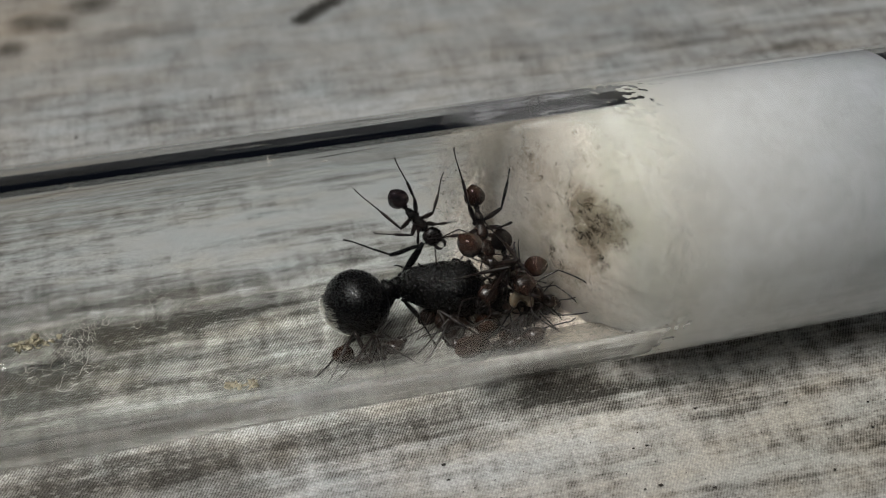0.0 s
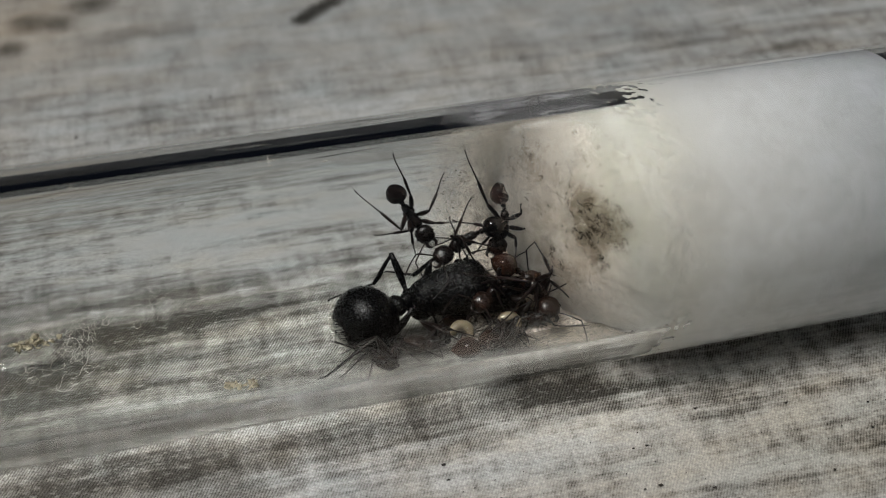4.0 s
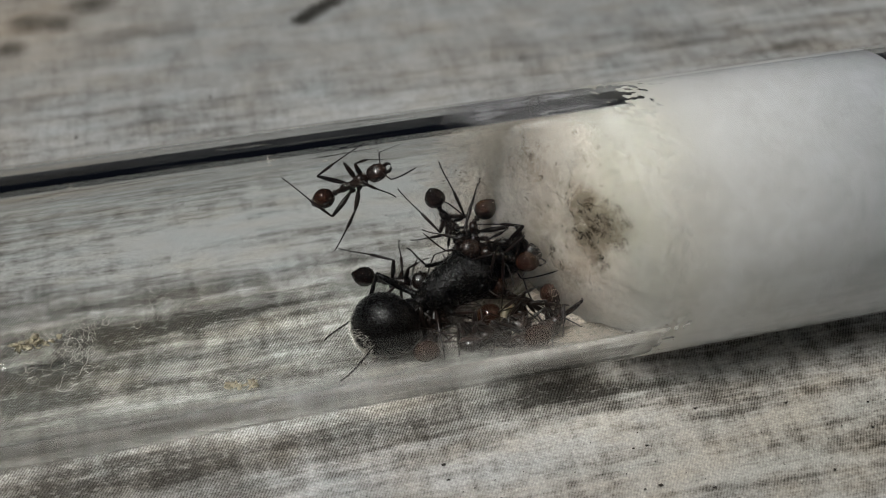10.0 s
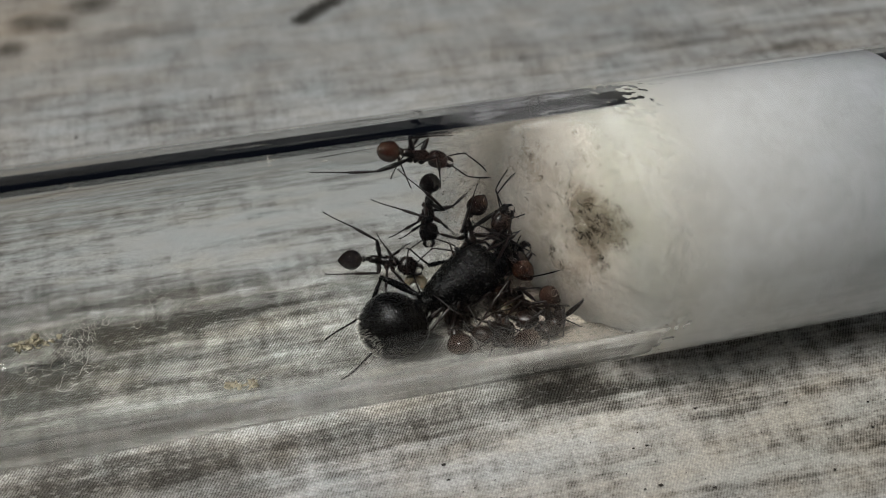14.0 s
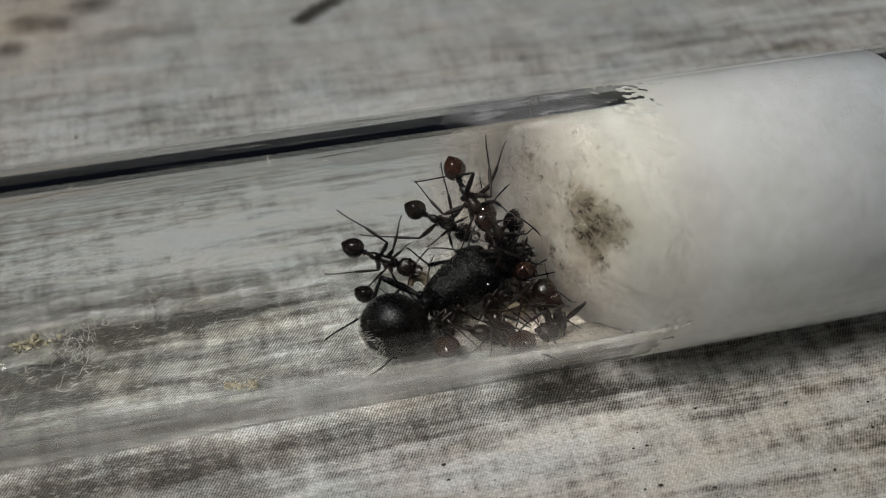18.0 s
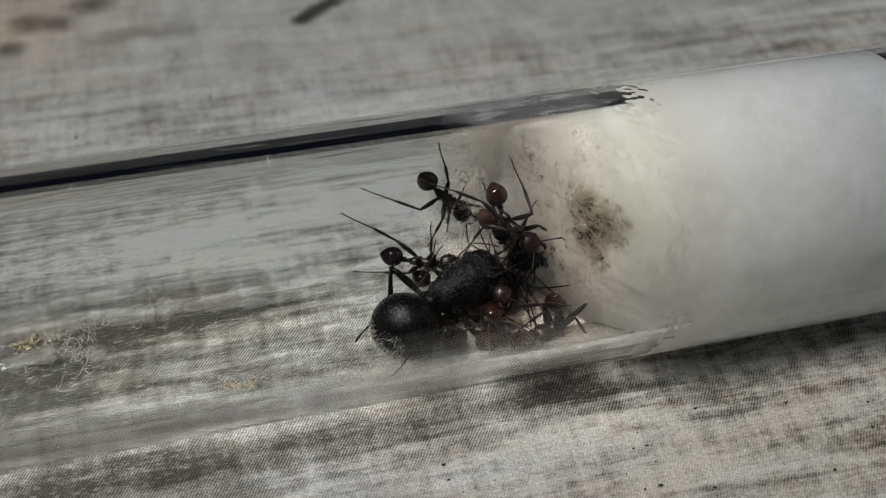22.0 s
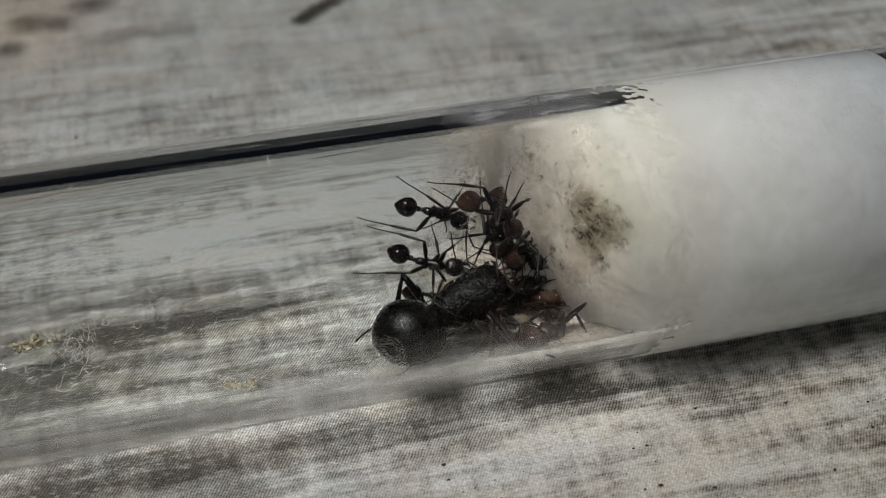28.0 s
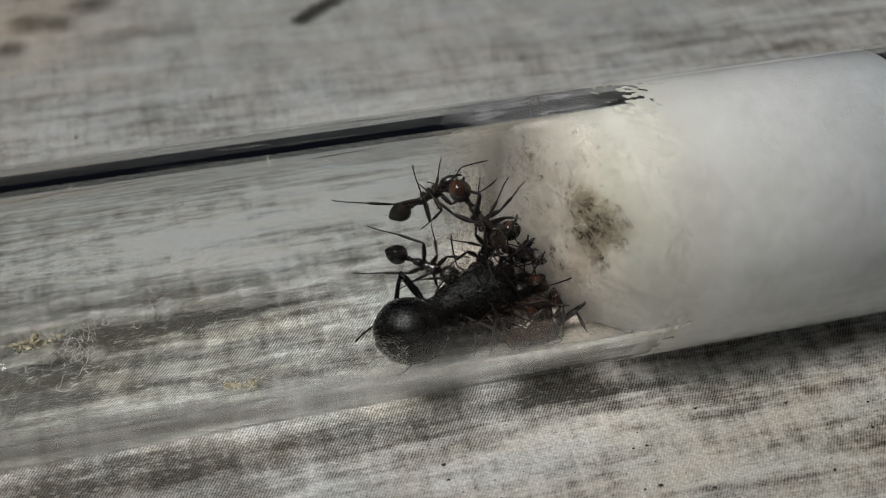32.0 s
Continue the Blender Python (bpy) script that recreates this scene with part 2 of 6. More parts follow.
# print marks, also the plug's shade and gathered light painted in
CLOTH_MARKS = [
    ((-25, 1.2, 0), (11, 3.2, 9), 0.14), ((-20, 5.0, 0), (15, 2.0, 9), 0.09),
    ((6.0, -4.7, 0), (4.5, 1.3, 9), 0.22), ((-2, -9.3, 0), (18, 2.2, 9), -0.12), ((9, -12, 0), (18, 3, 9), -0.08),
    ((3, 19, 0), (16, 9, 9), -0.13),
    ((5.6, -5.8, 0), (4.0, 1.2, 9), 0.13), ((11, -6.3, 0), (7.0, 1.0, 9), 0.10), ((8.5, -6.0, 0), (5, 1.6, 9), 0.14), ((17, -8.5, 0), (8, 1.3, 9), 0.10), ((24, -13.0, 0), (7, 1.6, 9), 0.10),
    ((-3.2, 37.7, 0), (0.98, 0.94, 9), 0.34), ((-2.4, 38.3, 0), (1.12, 1.08, 9), 0.34), ((-1.4, 39.0, 0), (1.20, 1.15, 9), 0.34), ((-0.2, 39.8, 0), (1.27, 1.22, 9), 0.34), ((1.2, 40.8, 0), (1.27, 1.22, 9), 0.34),
    ((-25.0, 42.1, 0), (2.4, 2.0, 9), 0.20), ((-22.6, 41.4, 0), (1.6, 1.6, 9), 0.16), ((-20.0, 43.9, 0), (2.6, 2.0, 9), 0.22), ((-26.8, 38.6, 0), (2.2, 1.4, 9), 0.18), ((-16.5, 38.6, 0), (6, 1.5, 9), 0.10),
]
MOULD = [((7.7, -3.1, 10.9), (2.0, 2.5, 2.6), 1.0), ((7.1, -1.9, 11.8), (1.5, 2.0, 1.8), 0.9), ((8.2, -4.6, 11.6), (1.5, 2.0, 2.1), 1.0), ((7.6, -2.0, 9.6), (1.7, 1.9, 2.0), 0.8),
         ((8.3, -3.4, 8.7), (1.0, 1.2, 1.2), 0.9), ((7.8, 0.4, 4.6), (1.9, 2.6, 2.8), 0.55), ((5.6, 1.0, 13.5), (0.6, 0.6, 0.6), 1.0), ((5.1, 3.2, 11.4), (0.5, 0.5, 0.5), 1.0), ((4.9, 3.6, 12.0), (2.0, 2.4, 2.6), 0.6), ((5.2, 2.0, 12.6), (1.6, 2.4, 2.2), 0.5),
         ((6.0, -0.5, 6.6), (2.2, 2.4, 2.4), 0.5), ((6.6, -2.6, 6.2), (1.6, 1.6, 2.0), 0.4), ((5.6, -2.4, 3.4), (2.0, 2.4, 2.2), 0.45)]

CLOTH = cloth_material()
GLASS = glass_material()
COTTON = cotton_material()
# same fibres twice: GAUZE raised for weak light, MAT lowered for strong
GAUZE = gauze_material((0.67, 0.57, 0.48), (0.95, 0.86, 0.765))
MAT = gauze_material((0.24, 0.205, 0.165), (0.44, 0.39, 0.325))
SMEAR = smear_material()
QUEEN = cuticle_material("queen_cuticle", (0.0013, 0.0013, 0.0014), (0.003, 0.0028, 0.0027), 0.20, 0.7, 7500, 0.14, 0.00005, 0.22)
QUEEN_ROUGH = cuticle_material("queen_thorax_cuticle", (0.002, 0.002, 0.002), (0.005, 0.0045, 0.004), 0.20, 1.0, 5500, 0.12, 0.00012, 0.24)
WORKER = cuticle_material("worker_cuticle", (0.0028, 0.0016, 0.0012), (0.008, 0.0038, 0.0026), 0.22, 0.5, 12000)
GASTER = cuticle_material("worker_gaster_cuticle", (0.002, 0.0013, 0.001), (0.006, 0.0028, 0.0019), 0.03, 0.02, spread=0.02, shine=0.9)
RUDDY = cuticle_material("ruddy_gaster_cuticle", (0.012, 0.005, 0.003), (0.030, 0.011, 0.0055), 0.03, 0.02, spread=0.02, shine=0.9)
RUDDY_BODY = cuticle_material("ruddy_cuticle", (0.006, 0.003, 0.002), (0.018, 0.0075, 0.0045), 0.22, 0.5, 12000)
LIMB = cuticle_material("limb_cuticle", (0.0032, 0.0016, 0.0012), (0.009, 0.0040, 0.0026), 0.28, 0.3, shine=0.35)
PALE = plain_material("pale_brood", (0.125, 0.10, 0.066), (0.21, 0.176, 0.12), 0.35, 900, 0.4, 0.3)
WHITE = plain_material("white_fibre", (0.52, 0.505, 0.44), (0.86, 0.84, 0.76), 0.8, 900)
VEIL = plain_material("stained_lint", (0.60, 0.55, 0.48), (0.84, 0.79, 0.71), 0.8, 500)
LINT = plain_material("lint", (0.34, 0.31, 0.27), (0.58, 0.56, 0.52), 0.5)
HUSK = plain_material("husk", (0.15, 0.125, 0.08), (0.33, 0.295, 0.205), 0.6)
TABLE = plain_material("dark_wood", (0.012, 0.009, 0.007), (0.03, 0.022, 0.016), 0.5, 60)
CRUMB = plain_material("crumb", (0.02, 0.018, 0.016), (0.07, 0.06, 0.05), 0.8)


# ---------------------------------------------------------------- mesh helpers
def mesh_of(name, bm, material, smooth=True):
    bmesh.ops.recalc_face_normals(bm, faces=bm.faces)
    me = bpy.data.meshes.new(name)
    bm.to_mesh(me)
    bm.free()
    me.transform(Matrix.Scale(MM, 4))
    me.materials.append(material)
    me.polygons.foreach_set("use_smooth", [smooth] * len(me.polygons))
    return me


def part(name, bm, material, parent=None, label="", smooth=True):
    """One mesh object, modelled in mm, under a thing or a part."""
    ob = new(name, bm if isinstance(bm, bpy.types.Mesh) else mesh_of(name, bm, material, smooth))
    ob.parent = parent
    return tagged(ob, label)


def skin(bm, rings, closed_ends=True):
    """Joins rings of equal length into a skin; the ends are capped with a point."""
    vs = [[bm.verts.new(p) for p in ring] for ring in rings]
    k = len(rings[0])
    for a, b in zip(vs, vs[1:]):
        for i in range(k):
            bm.faces.new((a[i], a[(i + 1) % k], b[(i + 1) % k], b[i]))
    if closed_ends:
        for ring in (vs[0], vs[-1]):
            tip = bm.verts.new(sum((v.co for v in ring), Vector()) / k)
            for i in range(k):
                bm.faces.new((ring[i], ring[(i + 1) % k], tip))
    return bm


def loft(stations, seg=20, bm=None, square=2.0):
    """A body along x from stations (x, z, half width, half height)."""
    rings = []
    for x, z, w, h in stations:
        ring = []
        for i in range(seg):
            a = 2 * math.pi * i / seg
            c, s = math.cos(a), math.sin(a)
            c, s = (math.copysign(abs(q) ** (2 / square), q) for q in (c, s))
            ring.append((x, w * c, z + h * s))
        rings.append(ring)
    return skin(bm or bmesh.new(), rings)


def smooth_stations(stations, steps=4):
    """Catmull-Rom through the stations."""
    out = []
    p = [stations[0], *stations, stations[-1]]
    for i in range(1, len(p) - 2):
        for j in range(steps):
            u = j / steps
            out.append(tuple(0.5 * (2 * b + (c - a) * u + (2 * a - 5 * b + 4 * c - d) * u * u + (3 * b - a - 3 * c + d) * u ** 3)
                             for a, b, c, d in zip(p[i - 1], p[i], p[i + 1], p[i + 2])))
    out.append(stations[-1])
    return out


def egg(length, width, height, x0=0.0, z0=0.0, tip=1.0, steps=16, seg=24):
    """An egg along x from x0 to x0 + length; tip above 1 sharpens the far end."""
    st = []
    for i in range(1, steps):
        u = i / steps
        r = math.sqrt(max(0.0, 1 - (2 * u - 1) ** 2)) * (1 - (tip - 1) * u * 0.5)
        st.append((x0 + length * (0.5 - 0.5 * math.cos(math.pi * u)), z0, r * 0 + width * math.sin(math.pi * u) ** 0.9 * (1 - (tip - 1) * (0.5 - 0.5 * math.cos(math.pi * u)) ** 2),
                   height * math.sin(math.pi * u) ** 0.9 * (1 - (tip - 1) * (0.5 - 0.5 * math.cos(math.pi * u)) ** 2)))
    return loft(st, seg)


def tube(points, radii, seg=8, bm=None):
    """A tapered tube along a polyline."""
    pts = [Vector(p) for p in points]
    rings = []
    ref = Vector((0, 0, 1))
    for i, p in enumerate(pts):
        d = (pts[min(i + 1, len(pts) - 1)] - pts[max(i - 1, 0)]).normalized()
        side = d.cross(ref)
        side = side.normalized() if side.length > 1e-3 else d.cross(Vector((0, 1, 0))).normalized()
        up = side.cross(d)
        ref = up
        r = radii[i] if hasattr(radii, "__len__") else radii
        rings.append([p + r * (math.cos(2 * math.pi * j / seg) * side + math.sin(2 * math.pi * j / seg) * up) for j in range(seg)])
    return skin(bm or bmesh.new(), rings)


def blob(bm, centre, radii, rng, rough=0.25, sub=2):
    """A small lumpy piece."""
    made = bmesh.ops.create_icosphere(bm, subdivisions=sub, radius=1.0)["verts"]
    shift = Vector((rng.random() * 9, rng.random() * 9, rng.random() * 9))
    for v in made:
        k = 1 + rough * noise.noise(v.co * 1.6 + shift)
        v.co = Vector((v.co.x * radii[0] * k, v.co.y * radii[1] * k, v.co.z * radii[2] * k)) + Vector(centre)
    return bm


# scratches: x, angle, length, drift, shade, width; stains: x, angle, count
SCRATCHES = [(-6.0, 26, 4.6, -2.5, CRUMB, 0.016), (-9.5, 30, 6.0, -1.0, LINT, 0.010), (-16.0, 24, 5.0, -1.5, LINT, 0.010), (-12.0, 14, 3.0, -0.8, LINT, 0.009),
             (11.8, -53.8, 2.3, -1.0, LINT, 0.03), (-4.0, 20, 3.0, 1.0, LINT, 0.008)]
STAINS = [(16.6, -102.4, 9), (11.4, -100.6, 4), (15.2, 12.5, 8), (8.6, 33, 6), (14.0, 34, 6), (9.6, -128, 14), (19, -124, 3)]
HUSKS = [(-24.4, 3.3, 8, "pale yellow seed husk caught in white fibres"), (-13.0, -2.8, 4, "small yellow broken seed husk on the glass"), (-11.9, -3.1, 3, "small tan broken seed husk on the glass")]
LINTS = [(-24.0, 3.3, 30), (-22.4, 2.9, 22), (-20.3, 3.6, 12), (-16.3, 3.9, 6), (-23.8, 1.6, 12), (-12.4, -2.0, 8), (-18.0, 5.2, 5), (-14.0, 5.0, 4)]


# ---------------------------------------------------------------- setting
def build_cloth():
    """One sheet, slightly uneven near the tube and flat beyond."""
    bm = bmesh.new()
    xs = [-400, -200, -100] + [-60 + 2.5 * i for i in range(49)] + [100, 200, 400]
    # the cloth stops short so that the glass mirrors the dark table
    ys = [-26 + 2.5 * i for i in range(33)]
    grid = [[bm.verts.new((x, y, -0.05 + 0.10 * noise.noise(Vector((x * 0.09, y * 0.13, 0))) * (abs(x) < 90 and 9 < abs(y) < 90)))
             for y in ys] for x in xs]
    for row in grid:
        row.append(bm.verts.new((row[-1].co.x, row[-1].co.y + 0.3, -0.4)))
        row[:0] = [bm.verts.new((row[0].co.x, -26.3, -0.38))]
    for i in range(len(xs) - 1):
        for j in range(len(ys) + 1):
            bm.faces.new((grid[i][j], grid[i + 1][j], grid[i + 1][j + 1], grid[i][j + 1]))
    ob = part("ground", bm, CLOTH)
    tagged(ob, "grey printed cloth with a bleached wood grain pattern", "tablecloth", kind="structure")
    # unseen table, added dark to keep the glass reflections dark
    bm = bmesh.new()
    bmesh.ops.create_cube(bm, size=1.0, matrix=Matrix.Translation((0, -342, -15.4)) @ Matrix.Diagonal((1400, 800, 30, 1)))
    bmesh.ops.bevel(bm, geom=list(bm.edges), offset=3.0, segments=2, affect="EDGES")
    tagged(part("table", bm, TABLE, smooth=False), "unseen dark wooden table top added to darken the glass reflections", "table", kind="structure")


def build_tube():
    """A glass test tube, open at one end and round at the other, lying on the cloth."""
    seg = 480
    prof = [(-62, R_IN + 0.25), (-62.3, R_OUT - 0.3), (-62, R_OUT - 0.05)]
    prof += [(x, R_OUT) for x in (-61.5, -40, -20, 0, 20, 40)]
    prof += [(40 + R_OUT * math.sin(a), R_OUT * math.cos(a)) for a in (0.3, 0.6, 0.9, 1.2, 1.4, 1.53)]
    prof += [(40 + R_IN * math.sin(a), R_IN * math.cos(a)) for a in (1.53, 1.4, 1.2, 0.9, 0.6, 0.3)]
    prof += [(x, R_IN) for x in (40, 20, 0, -20, -40, -61.5)]
    bm = bmesh.new()
    vs = [[bm.verts.new((x, r * math.cos(2 * math.pi * i / seg), r * math.sin(2 * math.pi * i / seg))) for i in range(seg)] for x, r in prof]
    n = len(vs)
    for k in range(n):
        a, b = vs[k], vs[(k + 1) % n]
        if k == 14:          # the round end closes on itself, outside and inside
            bm.faces.new(a[::-1])
            bm.faces.new(b)
            continue
        for i in range(seg):
            bm.faces.new((a[i], a[(i + 1) % seg], b[(i + 1) % seg], b[i]))
    ob = part("test_tube", bm, GLASS)
    ob.location = (0, 0, R_OUT * MM)
    ob.visible_shadow = False
    tagged(ob, "clear glass test tube lying on the printed cloth", "test tube")
    rng = random.Random(9)

    def on_wall(x, a, r=R_OUT + 0.008):
        return (x, r * math.sin(radians(a)), r * math.cos(radians(a)))

    for x, a, length, drift, shade, wide in SCRATCHES:
        pts = [on_wall(x + length * i / 8, a + drift * i / 8 + rng.uniform(-0.1, 0.1)) for i in range(9)]
        part("scratch", tube(pts, [wide * (0.25 + math.sin(math.pi * i / 8)) for i in range(9)], 4), shade, ob, "fine scratch along the glass")
    for x, a, n in STAINS:
        bm = bmesh.new()
        for _ in range(n):
            q = on_wall(x + rng.gauss(0, 0.6), a + rng.gauss(0, 2.0), R_IN - 0.03)
            blob(bm, q, (rng.uniform(0.05, 0.22), 0.05, 0.05), rng, 0.8, 1)
        part("stain", bm, CRUMB, ob, "dried dark water mark where the cotton meets the glass")


def cotton_front(a, r):
    """x of the plug's face, by the angle round the axis and the radius."""
    y, z = r * math.cos(a), r * math.sin(a)
    lean = (0.80 * y - 0.15 * z) / R_IN
    low = max(0.0, -z / R_IN - 0.25)
    near = max(0.0, min(1.0, 0.6 - 1.6 * lean))
    return (6.7 - 3.2 * lean + 1.3 * near * (r / R_IN) ** 5 + 0.6 * low + 0.6 * noise.noise(Vector((y * 0.35, z * 0.35, 3)))
            + 0.35 * noise.noise(Vector((y * 1.3, z * 1.3, 7))) + 0.16 * noise.noise(Vector((y * 3.1, z * 3.1, 2))))


def wall_patch(x0, x1, a0, a1, r, wave):
    """A thin patch along the inside of the tube, a in degrees from the top towards the back."""
    bm = bmesh.new()
    nx, na = 40, 60
    grid = []
    for i in range(nx + 1):
        x = x0 + (x1 - x0) * i / nx
        row = []
        for j in range(na + 1):
            a = radians(a0 + (a1 - a0) * j / na)
            q = r - wave * (1 + noise.noise(Vector((x * 0.8, 5 * a, r))))
            row.append(bm.verts.new((x, q * math.sin(a), R_OUT + q * math.cos(a))))
        grid.append(row)
    for i in range(nx):
        for j in range(na):
            bm.faces.new((grid[i][j], grid[i + 1][j], grid[i + 1][j + 1], grid[i][j + 1]))
    return bm


def build_haze(plug):
    """The plug thins out into a gauze of loose fibres along the glass."""
    for x0, a0, r, wave in ((-3.0, 42, R_IN - 0.05, 0.03), (-1.0, 95, R_IN - 0.16, 0.05)):
        part("gauze", wall_patch(x0, 9.0, a0, 205, r, wave), GAUZE, plug, "thin beige gauze of loose cotton fibres")
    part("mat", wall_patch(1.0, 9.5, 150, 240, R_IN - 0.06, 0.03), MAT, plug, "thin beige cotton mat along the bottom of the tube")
    part("smear", wall_patch(-3.0, 12.5, 12, 42, R_IN + 0.05, 0.0), SMEAR, plug, "grey damp smear on the glass above the plug")


def build_cotton():
    rng = random.Random(4)
    bm = bmesh.new()
    seg, rings = 256, []
    full = R_IN - 0.04
    for k in range(1, 31):
        r = (full - 0.12) * k / 30.5
        rings.append([(cotton_front(2 * math.pi * i / seg, r), r * math.cos(2 * math.pi * i / seg), r * math.sin(2 * math.pi * i / seg)) for i in range(seg)])
    for k in range(130):
        u = k / 129
        ring = []
        for i in range(seg):
            a = 2 * math.pi * i / seg
            c, q = math.cos(a) * full, math.sin(a) * full
            x0 = cotton_front(a, full) + 0.3 + 0.3 * noise.noise(Vector((c * 1.1, q * 1.1, 1)))
            x = x0 + (27.3 - x0) * u ** 1.7
            spread = 0.5 + 0.2 * noise.noise(Vector((x * 0.6, c * 0.6, q * 0.6))) + 0.6 * noise.noise(Vector((x * 2.8, c * 2.8, q * 2.8)))
            start = 8.6 - 6.0 * max(0.0, min(1.0, (c - 3.6) / 2.0)) - 2.2 * max(0.0, min(1.0, (-q - 2.0) / 2.5))
            wet = max(0.0, min(1.0, ((x - start) / 5.5 - spread) * 5 + 0.5))
            r = full - 0.10 * (1 - u) ** 12 + 0.07 * wet
            ring.append((x, r * math.cos(a), r * math.sin(a)))
        rings.append(ring)
    rings.append([(27.9, 0.9 * full * math.cos(2 * math.pi * i / seg), 0.9 * full * math.sin(2 * math.pi * i / seg)) for i in range(seg)])
    skin(bm, rings)
    bmesh.ops.translate(bm, verts=bm.verts, vec=(0, 0, R_OUT))
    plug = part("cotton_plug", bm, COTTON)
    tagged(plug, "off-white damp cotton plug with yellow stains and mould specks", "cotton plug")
    fluff = bmesh.new()
    for _ in range(8500):
        a = rng.uniform(0, 2 * math.pi)
        r = full * math.sqrt(rng.random()) * 0.985
        x = cotton_front(a, r) + rng.uniform(-0.1, 1.3) - (0.9 if r * math.cos(a) > 0 else 0.5) * rng.random() ** 2
        p = Vector((x, r * math.cos(a), r * math.sin(a)))
        d = Vector((rng.uniform(-0.25, 0.8), rng.uniform(-1, 1), rng.uniform(-1, 1))).normalized()
        pts = []
        for _ in range(6):
            q = Vector(p)
            rad = math.hypot(q.y, q.z)
            if rad > R_IN - 0.06:
                q.y, q.z = q.y * (R_IN - 0.06) / rad, q.z * (R_IN - 0.06) / rad
            pts.append(q + Vector((0, 0, R_OUT)))
            d = (d + 0.45 * Vector((rng.uniform(-1, 1), rng.uniform(-1, 1), rng.uniform(-1, 1)))).normalized()
            p = p + d * rng.uniform(0.12, 0.34)
        tube(pts, rng.uniform(0.003, 0.008), 3, fluff)
    nap = bmesh.new()
    for _ in range(1500):
        a = radians(rng.uniform(-30, 125))        # the side that faces up and outwards
        x = cotton_front(a + math.pi / 2, full) + 3.4 + 7.0 * rng.random()
        head = rng.uniform(0, 6.3)
        pts = []
        for i in range(6):
            r = full + 0.012 * (i % 2)
            pts.append((x, -r * math.sin(a - 0.35), R_OUT + r * math.cos(a - 0.35)))
            head += rng.gauss(0, 0.4)
            x, a = x + 0.24 * math.cos(head), a + 0.035 * math.sin(head)
        tube(pts, rng.uniform(0.004, 0.012), 3, nap)
    tagged(part("nap", nap, WHITE, plug, "matted white fibres against the glass"), kind="stuff")
    wisps = bmesh.new()
    for _ in range(260):
        x = 8.4 - 3.0 * rng.random() ** 1.6
        a = math.pi + radians(rng.uniform(-15, 62))       # along the bottom of the tube
        head = rng.uniform(0, 6.3)
        pts = []
        for i in range(6):
            r = R_IN - 0.03 - 0.05 * rng.random()
            pts.append((x, r * math.sin(a), R_OUT + r * math.cos(a)))
            head += rng.gauss(0, 0.5)
            x, a = x + 0.26 * math.cos(head), a + 0.04 * math.sin(head)
        tube(pts, rng.uniform(0.004, 0.010), 3, wisps)
    tagged(part("wisps", wisps, COTTON, plug, "thin brownish cotton wisps along the bottom of the tube"), kind="stuff")
    veil, grime, residue = bmesh.new(), bmesh.new(), bmesh.new()

    def behind():
        """A place on the far wall before the plug, thinning out along the tube."""
        a = radians(rng.uniform(18, 195))
        return cotton_front(math.pi / 2 - a, full) + 0.9 - 4.4 * rng.random() ** 1.5, a

    for _ in range(3800):
        x, a = behind()
        head = rng.uniform(0, 6.3)
        pts = []
        for i in range(6):
            r = R_IN - 0.03 - 0.15 * rng.random()
            pts.append((x, r * math.sin(a), R_OUT + r * math.cos(a)))
            head += rng.gauss(0, 0.6)
            x, a = x + 0.22 * math.cos(head), a + 0.033 * math.sin(head)
        tube(pts, rng.uniform(0.004, 0.011), 3, veil)
    for _ in range(520):
        x, a = behind()
        r, t = R_IN - 0.05, 0.014 + 0.065 * rng.random() ** 3
        blob(grime, (x, r * math.sin(a), R_OUT + r * math.cos(a)), (t * rng.uniform(1, 2), t, t), rng, 0.5, 1)
    for _ in range(130):
        a = radians(rng.uniform(-24, 18))
        x = 5.0 - 4.0 * abs(rng.gauss(0, 0.5))
        r, t = R_IN - 0.02, rng.uniform(0.010, 0.028)
        blob(residue, (x, r * math.sin(a), R_OUT + r * math.cos(a)), (t * rng.uniform(1, 2.5), t, t), rng, 0.5, 1)
    build_haze(plug)
    for _ in range(3600):
        a = radians(rng.uniform(-35, 95))
        r = full * (0.78 + 0.21 * rng.random())
        p = Vector((cotton_front(a, r) + 0.5 - 2.6 * rng.random() ** 1.7, r * math.cos(a), r * math.sin(a)))
        d = Vector((rng.uniform(-0.6, 0.6), rng.uniform(-1, 1), rng.uniform(-1, 1))).normalized()
        pts = []
        for _ in range(6):
            rad = math.hypot(p.y, p.z)
            k = min(1.0, (R_IN - 0.06) / rad)
            pts.append(Vector((p.x, p.y * k, p.z * k + R_OUT)))
            d = (d + 0.5 * Vector((rng.uniform(-1, 1), rng.uniform(-1, 1), rng.uniform(-1, 1)))).normalized()
            p = p + d * rng.uniform(0.12, 0.30)
        tube(pts, rng.uniform(0.004, 0.010), 3, veil)
    tagged(part("veil", veil, VEIL, plug, "thin beige stained fibres on the glass before the plug"), kind="stuff")
    tagged(part("grime", grime, CRUMB, plug, "tiny dark specks of dirt among the fibres"), kind="stuff")
    tagged(part("residue", residue, LINT, plug, "fine whitish specks on the glass before the cotton"), kind="stuff")
    tagged(part("fluff", fluff, COTTON, plug, "loose white cotton fibres"), kind="stuff")


# ---------------------------------------------------------------- ants
LEGS = {"f": (0.50, 1.25, 2.20, (1.95, 1.70)), "m": (0.12, 1.40, 2.55, (0.0, 2.85)), "h": (-0.30, 1.90, 3.60, (-2.8, 2.6))}


